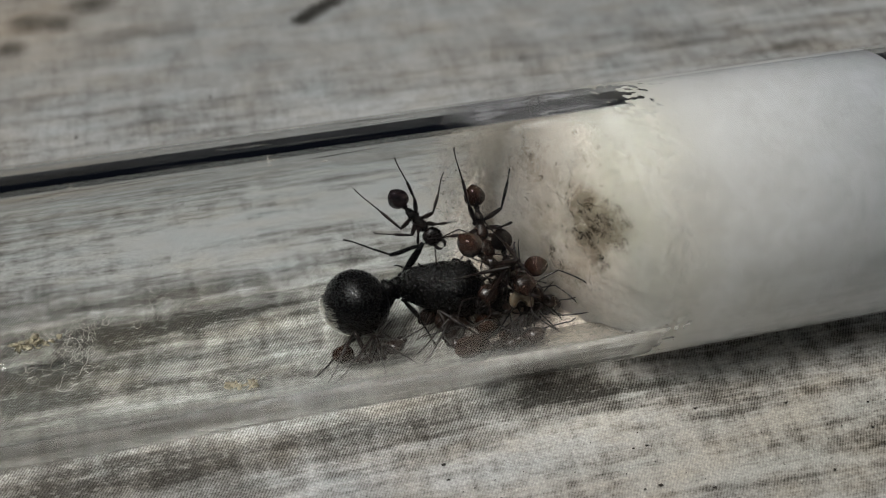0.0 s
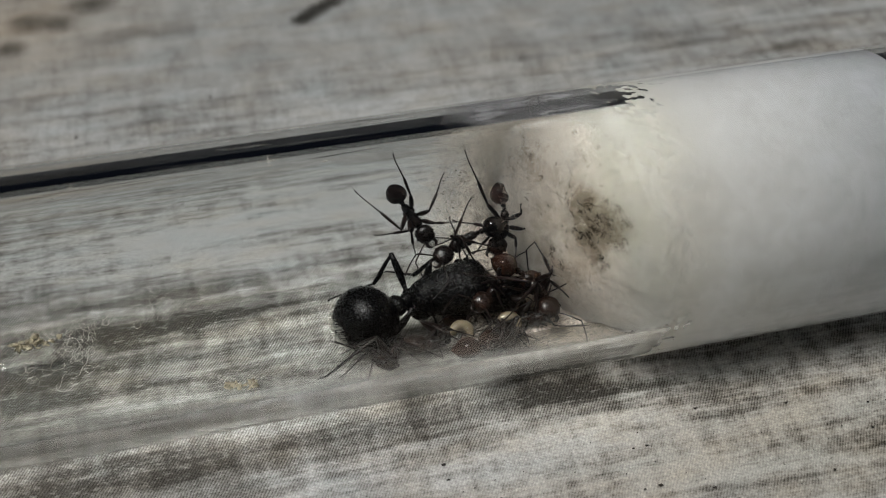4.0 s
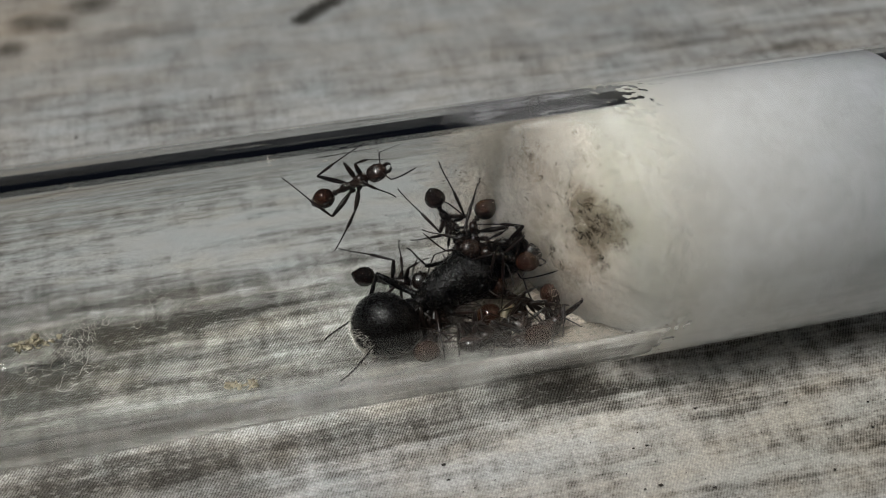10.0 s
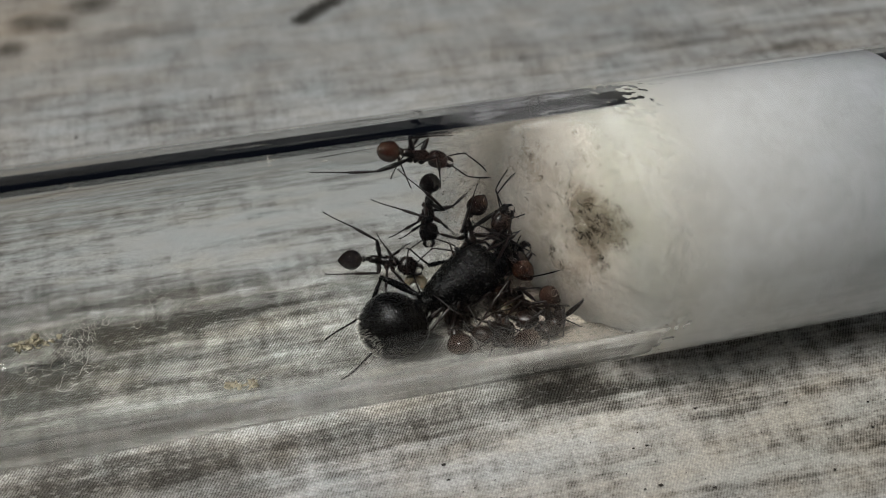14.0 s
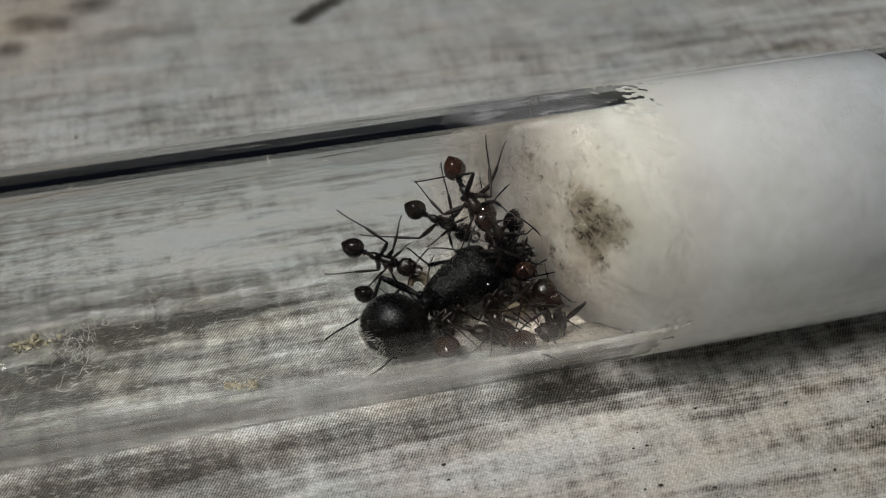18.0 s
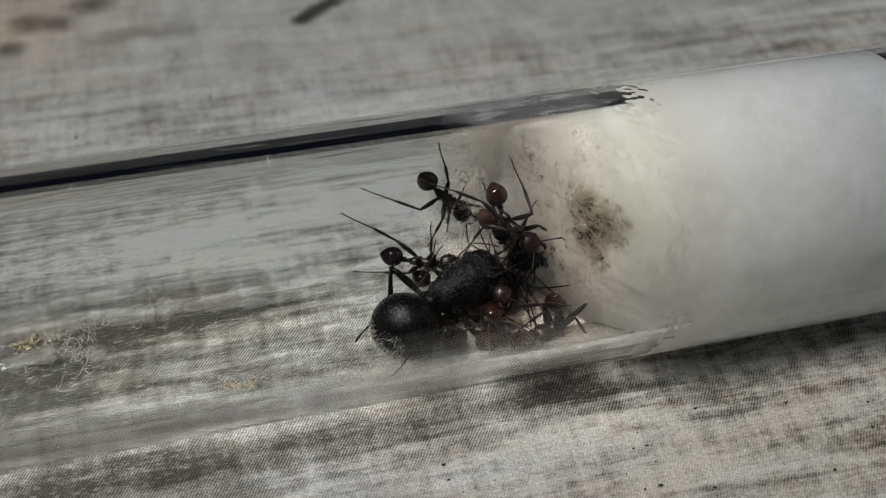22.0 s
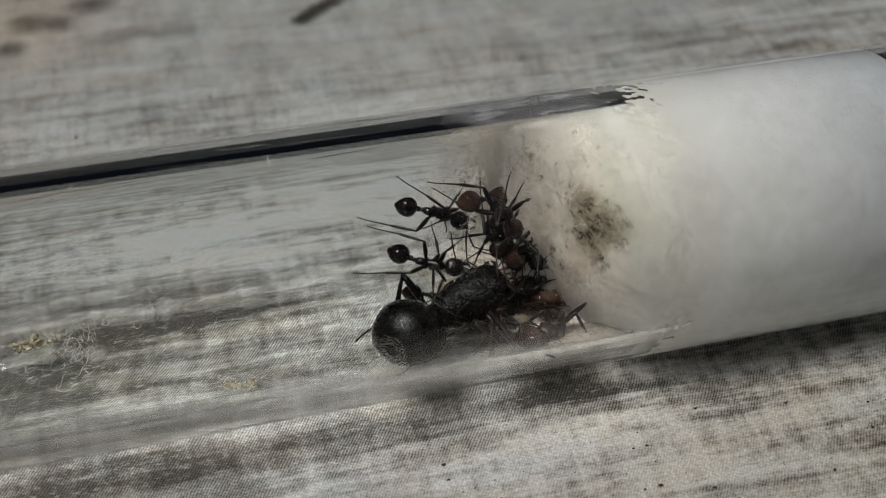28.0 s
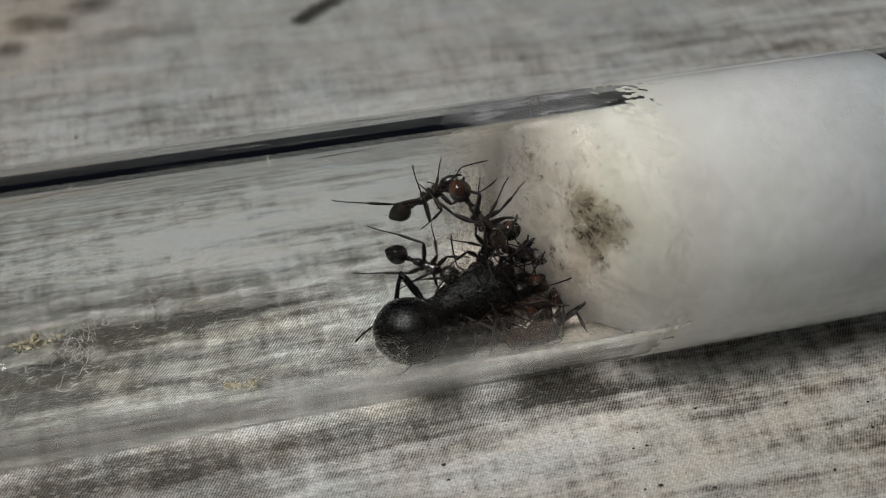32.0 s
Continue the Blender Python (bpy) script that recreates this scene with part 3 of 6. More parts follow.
def thigh(length, thick, shade, name, parent):
    bm = tube([(-0.12, 0, 0), (0, 0, 0.02), (0.14, 0, 0.03), (0.22, 0, 0.0), (0.45 * length, 0, 0.03), (0.75 * length, 0, 0.02), (length, 0, 0)],
              [0.11 * thick, 0.13 * thick, 0.10 * thick, 0.055 * thick, 0.10 * thick, 0.085 * thick, 0.05 * thick], 8)
    return part(name, bm, shade, parent)


def shin(length, thick, shade, parent, bow=0.06):
    """Tibia and foot; bow: how far the ankle stands out from the line from knee to claw."""
    k = 0.41 * length
    rest = length - k
    bm = tube([(0, 0, 0), (0.10, 0, 0.15 * bow), (0.35 * k, 0, 0.40 * bow), (0.75 * k, 0, 0.82 * bow), (k, 0, bow), (k + 0.04, 0, bow), (k + 0.10, 0, 0.97 * bow), (k + 0.36 * rest, 0.03, 0.62 * bow),
               (k + 0.38 * rest, 0.03, 0.60 * bow), (k + 0.62 * rest, 0.06, 0.30 * bow), (k + 0.80 * rest, 0.05, 0.10 * bow), (k + 0.93 * rest, 0.03, 0.0), (k + 0.97 * rest, 0.02, 0.0), (length, 0, 0.02)],
              [q * thick for q in (0.034, 0.044, 0.058, 0.070, 0.060, 0.050, 0.030, 0.033, 0.025, 0.027, 0.023, 0.025, 0.032, 0.012)], 7)
    for side in (1, -1):
        tube([(0.985 * length, 0, 0.0), (length + 0.05, side * 0.05, 0.0), (length + 0.08, side * 0.07, -0.05)], [0.016 * thick, 0.012 * thick, 0.004], 4, bm)
    tube([(k - 0.02, 0, bow - 0.02), (k + 0.12, -0.05, bow - 0.09)], [0.018 * thick, 0.005], 4, bm)
    return part("tibia", bm, shade, parent)


def feeler(k, shade, parent, side):
    bend = [(1.40, 0.06, 0.10), (1.45, 0.03, 0.07), (1.56, -0.07, 0.02), (1.82, -0.34, -0.06), (2.06, -0.62, -0.12), (2.28, -0.92, -0.2), (2.42, -1.18, -0.3)]
    bm = tube([(0, 0, 0), (0.12 * k, 0, 0.03), (0.5 * k, side * 0.03, 0.10), (1.0 * k, side * 0.06, 0.12)] + [(x * k, side * y * k, z * k) for x, y, z in bend],
              [0.05, 0.035, 0.042, 0.048, 0.052, 0.035, 0.042, 0.046, 0.050, 0.052, 0.022], 7)
    return part("antenna", bm, shade, parent)


def build_ant(kind, label, size=1.0, ruddy=False, tuck=1.0):
    """An ant in mm round the middle of its thorax, head along +x. kind: worker or queen."""
    queen = kind == "queen"
    root = new("queen_ant" if queen else "worker_ant")
    tagged(root, label, "ant", "" if queen else "workers round the queen")
    k = size
    body, gloss = (QUEEN_ROUGH, QUEEN) if queen else (RUDDY_BODY, RUDDY) if ruddy else (WORKER, GASTER)
    if queen:
        thorax = [(-2.25, -0.1, 0.42, 0.40), (-2.0, 0.05, 0.75, 0.75), (-1.3, 0.2, 1.05, 1.1), (-0.6, 0.45, 1.25, 1.25), (0.4, 0.55, 1.45, 1.3),
                  (1.2, 0.4, 1.4, 1.2), (1.8, 0.1, 1.05, 0.95), (2.2, -0.1, 0.6, 0.55), (2.35, -0.15, 0.35, 0.3)]
        front, back = (2.3, 0, -0.2), (-3.0, 0, -0.1)
    else:
        thorax = [(-0.92, -0.06, 0.13, 0.12), (-0.82, 0.0, 0.22, 0.22), (-0.55, 0.08, 0.25, 0.26), (-0.25, 0.02, 0.24, 0.22), (0.05, 0.08, 0.29, 0.28),
                  (0.4, 0.16, 0.36, 0.32), (0.68, 0.10, 0.28, 0.26), (0.86, 0.02, 0.14, 0.13)]
        front, back = (0.86, 0, 0.0), (-0.86, 0, -0.06)
    thorax = [tuple(k * q for q in s) for s in thorax]
    if queen:
        thorax = [(x * (1.38 if x < 0 else 1.0), z, 1.25 * w, 1.30 * h) for x, z, w, h in thorax]
    part("thorax", loft(smooth_stations(thorax), 24), body, root)
    front, back = Vector(front) * k, Vector(back) * k
    if queen:
        part("scutum", loft(smooth_stations([(-0.35, 1.62, 0.5, 0.2), (0.1, 1.88, 1.15, 0.32), (0.8, 1.82, 1.25, 0.34), (1.4, 1.5, 1.0, 0.3), (1.8, 1.08, 0.4, 0.18)]), 20), body, root)
        part("scutellum", loft(smooth_stations([(-1.2, 1.45, 0.3, 0.14), (-0.98, 1.66, 0.7, 0.34), (-0.6, 1.86, 0.75, 0.34), (-0.42, 1.85, 0.4, 0.14)]), 18), body, root)
        part("propodeum", loft(smooth_stations([(-2.3, 0.35, 0.35, 0.3), (-2.1, 0.75, 0.62, 0.45), (-1.7, 1.0, 0.8, 0.5), (-1.3, 1.05, 0.6, 0.4), (-1.15, 1.0, 0.3, 0.2)]), 18), body, root)
        for side in (1, -1):
            part("spine", tube([(-1.75, side * 0.5, 1.2), (-1.95, side * 0.56, 1.5), (-2.12, side * 0.6, 1.72)], [0.16, 0.1, 0.02], 8), body, root)
            part("wing_scar", egg(0.55, 0.2, 0.2, -0.2, 1.45), body, root).location = (0, side * 1.42 * MM, 0)

    # head: neck at its origin
    if queen:
        shape = [(0.05, -0.05, 0.35, 0.3), (0.25, 0.0, 0.9, 0.6), (0.7, 0.05, 1.15, 0.78), (1.3, 0.03, 1.12, 0.75), (1.75, -0.05, 0.9, 0.58), (2.0, -0.1, 0.6, 0.35)]
    else:
        shape = [(0.0, 0.0, 0.14, 0.12), (0.07, 0.02, 0.38, 0.29), (0.30, 0.04, 0.53, 0.41), (0.66, 0.02, 0.55, 0.40), (0.95, -0.03, 0.45, 0.30), (1.08, -0.06, 0.30, 0.17)]
    shape = [tuple(k * q for q in s) for s in shape]
    head = part("head", loft(smooth_stations(shape), 24, square=2.3), body if not queen else QUEEN, root)
    hx = shape[-1][0]
    hw = max(s[2] for s in shape)
    for side in (1, -1):
        jaw = tube([(hx - 0.1 * k, side * 0.42 * hw, -0.08 * k), (hx + 0.35 * hw, side * 0.5 * hw, -0.1 * k), (hx + 0.62 * hw, side * 0.30 * hw, -0.1 * k), (hx + 0.68 * hw, side * 0.05 * hw, -0.1 * k)],
                   [0.22 * hw, 0.20 * hw, 0.14 * hw, 0.04 * hw], 8)
        part("mandible", jaw, LIMB, head)
        eye = bmesh.new()
        bmesh.ops.create_uvsphere(eye, u_segments=10, v_segments=7, radius=0.17 * hw)
        bmesh.ops.translate(eye, verts=eye.verts, vec=(0.55 * hx, side * 0.92 * hw, 0.22 * hw))
        part("eye", eye, GASTER, head)
    feelers = []
    for side in (1, -1):
        ob = feeler((1.0 if not queen else 1.5) * k, LIMB if not queen else QUEEN, head, side)
        feelers.append((ob, Vector((0.86 * hx, side * 0.35 * hw, 0.12 * hw)), side))

    # waist and gaster: origin at the waist, running along -x
    if queen:
        g = [(-1.05, 0.0, 0.5, 0.5), (-1.25, 0.05, 1.1, 1.05), (-1.8, 0.1, 1.72, 1.6), (-2.6, 0.12, 2.08, 1.9), (-3.5, 0.1, 2.12, 1.95), (-4.3, 0.05, 1.85, 1.7),
             (-4.95, 0.0, 1.3, 1.2), (-5.3, -0.05, 0.7, 0.65), (-5.42, -0.08, 0.3, 0.25)]
        g = [(0.86 * x - 0.46, z, 1.03 * w, 1.02 * h) for x, z, w, h in g]
        nodes = (("petiole", -0.3, 0.52, 0.66), ("postpetiole", -1.05, 0.72, 0.66))
    else:
        g = [(-0.66, 0.0, 0.16, 0.15), (-0.74, 0.01, 0.36, 0.32), (-0.95, 0.03, 0.54, 0.50), (-1.2, 0.04, 0.61, 0.57), (-1.48, 0.03, 0.56, 0.53), (-1.73, 0.0, 0.41, 0.39),
             (-1.91, -0.02, 0.21, 0.20), (-2.02, -0.04, 0.06, 0.06)]
        g = [(x + 0.17, z, w, h) for x, z, w, h in g]
        nodes = (("petiole", -0.14, 0.14, 0.2), ("postpetiole", -0.38, 0.18, 0.19))
    g = [tuple(k * q for q in s) for s in smooth_stations(g, 6)]
    gaster = part("gaster", loft(g, 32), gloss, root, "reddish brown glossy gaster" if ruddy else "")
    for name, x, w, h in nodes:
        n_len = (0.30 if not queen else 1.15) * k
        part(name, egg(n_len, w * k, h * k, x * k - n_len / 2, 0.05 * k), body, gaster)
    if queen:
        rng = random.Random(2)
        hair = bmesh.new()
        for _ in range(420):
            u = rng.uniform(0.62, 0.97)
            a = rng.uniform(1.15, 2.05) * math.pi if u < 0.84 else rng.uniform(0.0, 2.0) * math.pi
            x, z, w, h = g[int(u * (len(g) - 1))]
            p = Vector((x, w * math.cos(a), z + h * math.sin(a)))
            nrm = Vector((-0.25 - u, math.cos(a), math.sin(a))).normalized()
            side = Vector((-0.16, 0.0, 0.10))
            tube([p - nrm * 0.02, p + nrm * 0.03 + side * 0.8, p + nrm * 0.05 + side * 1.7], [0.015, 0.012, 0.004], 3, hair)
        tagged(part("hair", hair, LINT, gaster, "short golden bristles"), kind="stuff")
    legs = {}
    lk = (1.45 if queen else 1.0) * k
    for key, (x, a, b, rest) in LEGS.items():
        for side, tag in ((1, "l"), (-1, "r")):
            leg = thigh(a * lk, lk * (1.75 if queen else 1.55), QUEEN if queen else LIMB, "leg", root)
            tib = shin(b * lk, lk * (1.6 if queen else 1.4), QUEEN if queen else LIMB, leg, -0.17 * b * lk if queen else 0.06)
            hip = Vector(({"f": 0.9, "m": -2.0, "h": -3.1}[key] if queen else x * lk, side * (0.75 if queen else 0.20) * k, (-0.35 if queen else -0.17) * k))
            foot = Vector((rest[0] * lk * tuck, side * rest[1] * lk * tuck, -(1.5 if queen else 0.62) * k))
            legs[key + tag] = dict(leg=leg, tib=tib, hip=hip, a=a * lk, b=b * lk, rest=foot)
    return dict(root=root, head=head, gaster=gaster, front=front, back=back, legs=legs, feelers=feelers, steps=[], plants={}, knees={}, size=k, queen=queen)


def build_larva(label):
    """A curled pale larva, wrinkled into rings."""
    pts, rad = [], []
    for i in range(33):
        u = i / 32
        a = -0.4 + 4.0 * u
        pts.append((0.5 * math.cos(a), 0.5 * math.sin(a), 0.05 * u))
        rad.append((0.10 + 0.26 * math.sin(math.pi * min(1, u * 0.92 + 0.08)) ** 0.6) * (1 + 0.05 * math.cos(u * 75)))
    return tagged(part("larva", tube(pts, rad, 14), PALE), label, "larva", "larvae in the pile")


# ---------------------------------------------------------------- small things
def build_debris():
    rng = random.Random(11)
    floor = lambda x, y, up=0.0: (x, y, R_OUT - math.sqrt((R_IN - 0.02 - up) ** 2 - y * y))
    for x, y, n, label in HUSKS:
        bm = bmesh.new()
        for i in range(4 * n):
            cx, cy = x + rng.gauss(0, 0.16 * n ** 0.7), y + rng.gauss(0, 0.15)
            flake = bmesh.new()
            blob(flake, (0, 0, 0), (rng.uniform(0.10, 0.30), rng.uniform(0.08, 0.2), 0.03), rng, 1.1)
            bmesh.ops.transform(flake, verts=flake.verts, matrix=Matrix.Translation(floor(cx, cy, 0.12)) @ pose(0, 0, 0, rng.uniform(-35, 35), rng.uniform(-35, 35), rng.uniform(0, 180)))
            piece = bpy.data.meshes.new("flake")
            flake.to_mesh(piece)
            flake.free()
            bm.from_mesh(piece)
            bpy.data.meshes.remove(piece)
        tagged(part("husk", bm, HUSK), label, "seed husk", "seed husks in the tube")
    for x, y, n in LINTS:
        bm = bmesh.new()
        for _ in range(n):
            px, py = x + rng.gauss(0, 1.1), y + rng.gauss(0, 0.8)
            a, turn = rng.uniform(0, 6.3), rng.choice((-1, 1)) * rng.uniform(0.05, 0.5)
            pts = []
            for i in range(26):
                pts.append(floor(px, max(-6.5, min(6.5, py)), 0.04 + 0.10 * rng.random() ** 2))
                a += turn + rng.gauss(0, 0.22)
                px, py = px + 0.085 * math.cos(a), py + 0.085 * math.sin(a)
            tube(pts, rng.uniform(0.004, 0.008), 4, bm)
        tagged(part("lint", bm, LINT), "thin curled white fibres on the glass", "lint", "lint in the tube", "stuff")
    bm = bmesh.new()
    for _ in range(460):
        x, y = rng.uniform(-30, 32), rng.choice((rng.uniform(-20, -8.3), rng.uniform(-20, -8.3), rng.uniform(9, 30)))
        r = 0.02 + 0.065 * rng.random() ** 2.5
        blob(bm, (x, y, 0.02), (r * rng.uniform(0.8, 2.2), r, r * 0.6), rng, 0.9, 1)
    tagged(part("crumb", bm, CRUMB), "tiny dark crumbs scattered on the cloth", "crumbs", kind="stuff")
    for _ in range(26):
        bm = bmesh.new()
        x = rng.uniform(-28, 2)
        a = radians(rng.uniform(40, 62))
        r = R_IN - 0.06
        blob(bm, (x, r * math.sin(a), R_OUT + r * math.cos(a)), (rng.uniform(0.05, 0.2), 0.06, 0.05), rng, 0.6, 1)
        tagged(part("speck", bm, LINT), "whitish speck stuck to the tube wall", "speck", "specks on the glass")


# ---------------------------------------------------------------- gait
def step(ant, t, g, c, h, on):
    """The gaster, thorax and head stand at g, c and h (mm) at t seconds; on: with the feet on the glass."""
    ant["steps"].append((t, Vector(g), Vector(c), Vector(h), on))


def plant(ant, leg, t, p):
    """From t seconds a foot stands at p (mm)."""
    ant["plants"].setdefault(leg, []).append((t, Vector(p)))


def knee(ant, leg, t, p):
    """From t seconds a knee points towards p (mm)."""
    ant["knees"].setdefault(leg, []).append((t, Vector(p)))


def carry(larva, t, p):
    spin = 25 * math.sin(1.3 * t)
    larva["rows"].append((t, pose(p[0] * MM, p[1] * MM, p[2] * MM, 30, 10, spin)))


def frame_of(x, z):
    """A turn with its x axis along x and its z axis near z."""
    x = x.normalized()
    y = z.cross(x).normalized()
    return Matrix((x, y, x.cross(y))).transposed()


def aim(v, most=55.0):
    """Turn and tilt that lead from +x to v, within limits."""
    yaw = math.degrees(math.atan2(v.y, v.x))
    tilt = math.degrees(math.atan2(v.z, math.hypot(v.x, v.y)))
    return max(-most, min(most, yaw)), max(-30.0, min(30.0, tilt))


def eased(rows):
    """The same rows with steps between those that turn by more than 60 degrees."""
    out = [rows[0]]
    for (t0, m0), (t1, m1) in zip(rows, rows[1:]):
        q0, q1 = m0.to_quaternion(), m1.to_quaternion()
        n = int(math.degrees(q0.rotation_difference(q1).angle % (2 * math.pi)) // 60) + 1
        if math.degrees(q0.rotation_difference(q1).angle) > 180:
            n = int((360 - math.degrees(q0.rotation_difference(q1).angle)) // 60) + 1
        for i in range(1, n):
            u = i / n
            m = q0.slerp(q1, u).to_matrix().to_4x4()
            m.translation = m0.translation.lerp(m1.translation, u)
            out.append((t0 + (t1 - t0) * u, m))
        out.append((t1, m1))
    return out


def settle(ant, seed):
    """Keys an ant and its parts from its steps, with planted feet."""
    rng = random.Random(seed)
    root_rows, head_rows, gaster_rows = [], [], []
    leg_rows = {key: ([], []) for key in ant["legs"]}
    feel_rows = [[] for _ in ant["feelers"]]
    held = {}
    for t, g, c, h, on in ant["steps"]:
        up = Vector((0, -c.y, R_OUT - c.z)).normalized() if on else Vector((0, -0.35, 0.94))
        turn = frame_of((h - c).normalized() * 0.5 + (c - g).normalized() * 0.5, up)
        inv = turn.transposed()
        m = turn.to_4x4()
        m.translation = c * MM
        root_rows.append((t, m))
        yaw, tilt = aim(inv @ (h - c) - ant["front"])
        f = ant["front"] * MM
        head_rows.append((t, pose(f.x, f.y, f.z, 0, -tilt - (18 if not ant["queen"] else 25), yaw)))
        v = inv @ (g - c) - ant["back"]
        yaw, tilt = aim(-v)
        f = ant["back"] * MM
        gaster_rows.append((t, pose(f.x, f.y, f.z, 0, -tilt, yaw)))
        for (ob, at, side), out in zip(ant["feelers"], feel_rows):
            out.append((t, pose(at.x * MM, at.y * MM, at.z * MM, 0, rng.uniform(-25, 15), side * rng.uniform(20, 75))))
        for key, leg in ant["legs"].items():
            rest = turn @ (leg["rest"] + Vector((rng.uniform(-0.25, 0.25), rng.uniform(-0.25, 0.25), 0)) * ant["size"]) + c
            if on:
                flat = Vector((0, rest.y, rest.z - R_OUT))
                flat = flat.normalized() * (R_IN - 0.03)
                rest = Vector((rest.x, flat.y, flat.z + R_OUT))
            foot = held.get(key)
            reach = leg["a"] + leg["b"]
            hip = turn @ leg["hip"] + c
            if foot is None or (foot - rest).length > 0.32 * reach:
                foot = rest
            for pt, p in ant["plants"].get(key, ()):
                if pt <= t + 0.26 and (p - hip).length < 1.35 * reach:
                    foot_given = p
                    foot = foot_given
            held[key] = foot
            d = inv @ (foot - c) - leg["hip"]
            far = max(abs(leg["a"] - leg["b"]) * 1.15, min(d.length, 0.985 * reach))
            d = d.normalized()
            out = Vector((0, (1.0 if key[1] == "l" else -1.0) * (1.3 if ant["queen"] else 0.35), 1))
            for pt, p in ant["knees"].get(key, ()):
                if pt <= t + 0.26:
                    out = inv @ (p - c) - leg["hip"]
            perp = out - d * d.dot(out)
            perp = perp.normalized() if perp.length > 1e-3 else Vector((1, 0, 0))
            ca = (leg["a"] ** 2 + far ** 2 - leg["b"] ** 2) / (2 * leg["a"] * far)
            ca = max(-1.0, min(1.0, ca))
            fem = d * ca + perp * math.sqrt(1 - ca * ca)
            tib = (d * far - fem * leg["a"]).normalized()
            y = perp.cross(d)
            fm = Matrix((fem, y, fem.cross(y))).transposed()
            loc = fm.transposed() @ tib
            m = fm.to_4x4()
            m.translation = leg["hip"] * MM
            leg_rows[key][0].append((t, m))
            leg_rows[key][1].append((t, pose(leg["a"] * MM, 0, 0, 0, math.degrees(math.atan2(-loc.z, loc.x)), 0)))
    walk(ant["root"], eased(root_rows))
    walk(ant["head"], eased(head_rows))
    walk(ant["gaster"], eased(gaster_rows))
    for (ob, at, side), out in zip(ant["feelers"], feel_rows):
        walk(ob, eased(out))
    for key, leg in ant["legs"].items():
        walk(leg["leg"], eased(leg_rows[key][0]))
        walk(leg["tib"], eased(leg_rows[key][1]))


build_cloth()
build_tube()
build_cotton()
build_debris()
queen = build_ant("queen", "large glossy black queen ant with a swollen gaster")
w1 = build_ant("worker", "dark brown worker ant reaching towards the queen", 1.08)
w2 = build_ant("worker", "reddish brown worker ant beside the cotton", 1.08, ruddy=True)
w3 = build_ant("worker", "reddish brown worker ant resting against the cotton", 1.2, ruddy=True, tuck=0.75)
w4 = build_ant("worker", "reddish brown worker ant on the queen's head", 1.08, ruddy=True, tuck=0.62)
w5 = build_ant("worker", "dark brown worker ant in the pile", 1.08, tuck=0.62)
w7 = build_ant("worker", "reddish brown worker ant walking along the tube", 1.08, ruddy=True)
w9 = build_ant("worker", "reddish brown worker ant low beside the queen", 1.3, ruddy=True, tuck=0.62)
w10 = build_ant("worker", "reddish brown worker ant under the pile", 1.32, ruddy=True, tuck=0.62)
w11 = build_ant("worker", "dark brown worker ant by the queen's hind legs", 1.08)
w12 = build_ant("worker", "small dark brown worker ant under the queen", 0.95, tuck=0.6)
w13 = build_ant("worker", "reddish brown worker ant pressed under the pile", 1.25, ruddy=True, tuck=0.6)
w14 = build_ant("worker", "reddish brown worker ant holding on to the queen", 1.25, ruddy=True, tuck=0.6)
larva_a = dict(ob=build_larva("cream curled larva carried among the workers"), rows=[])
larva_b = dict(ob=build_larva("cream curled larva under the queen"), rows=[])


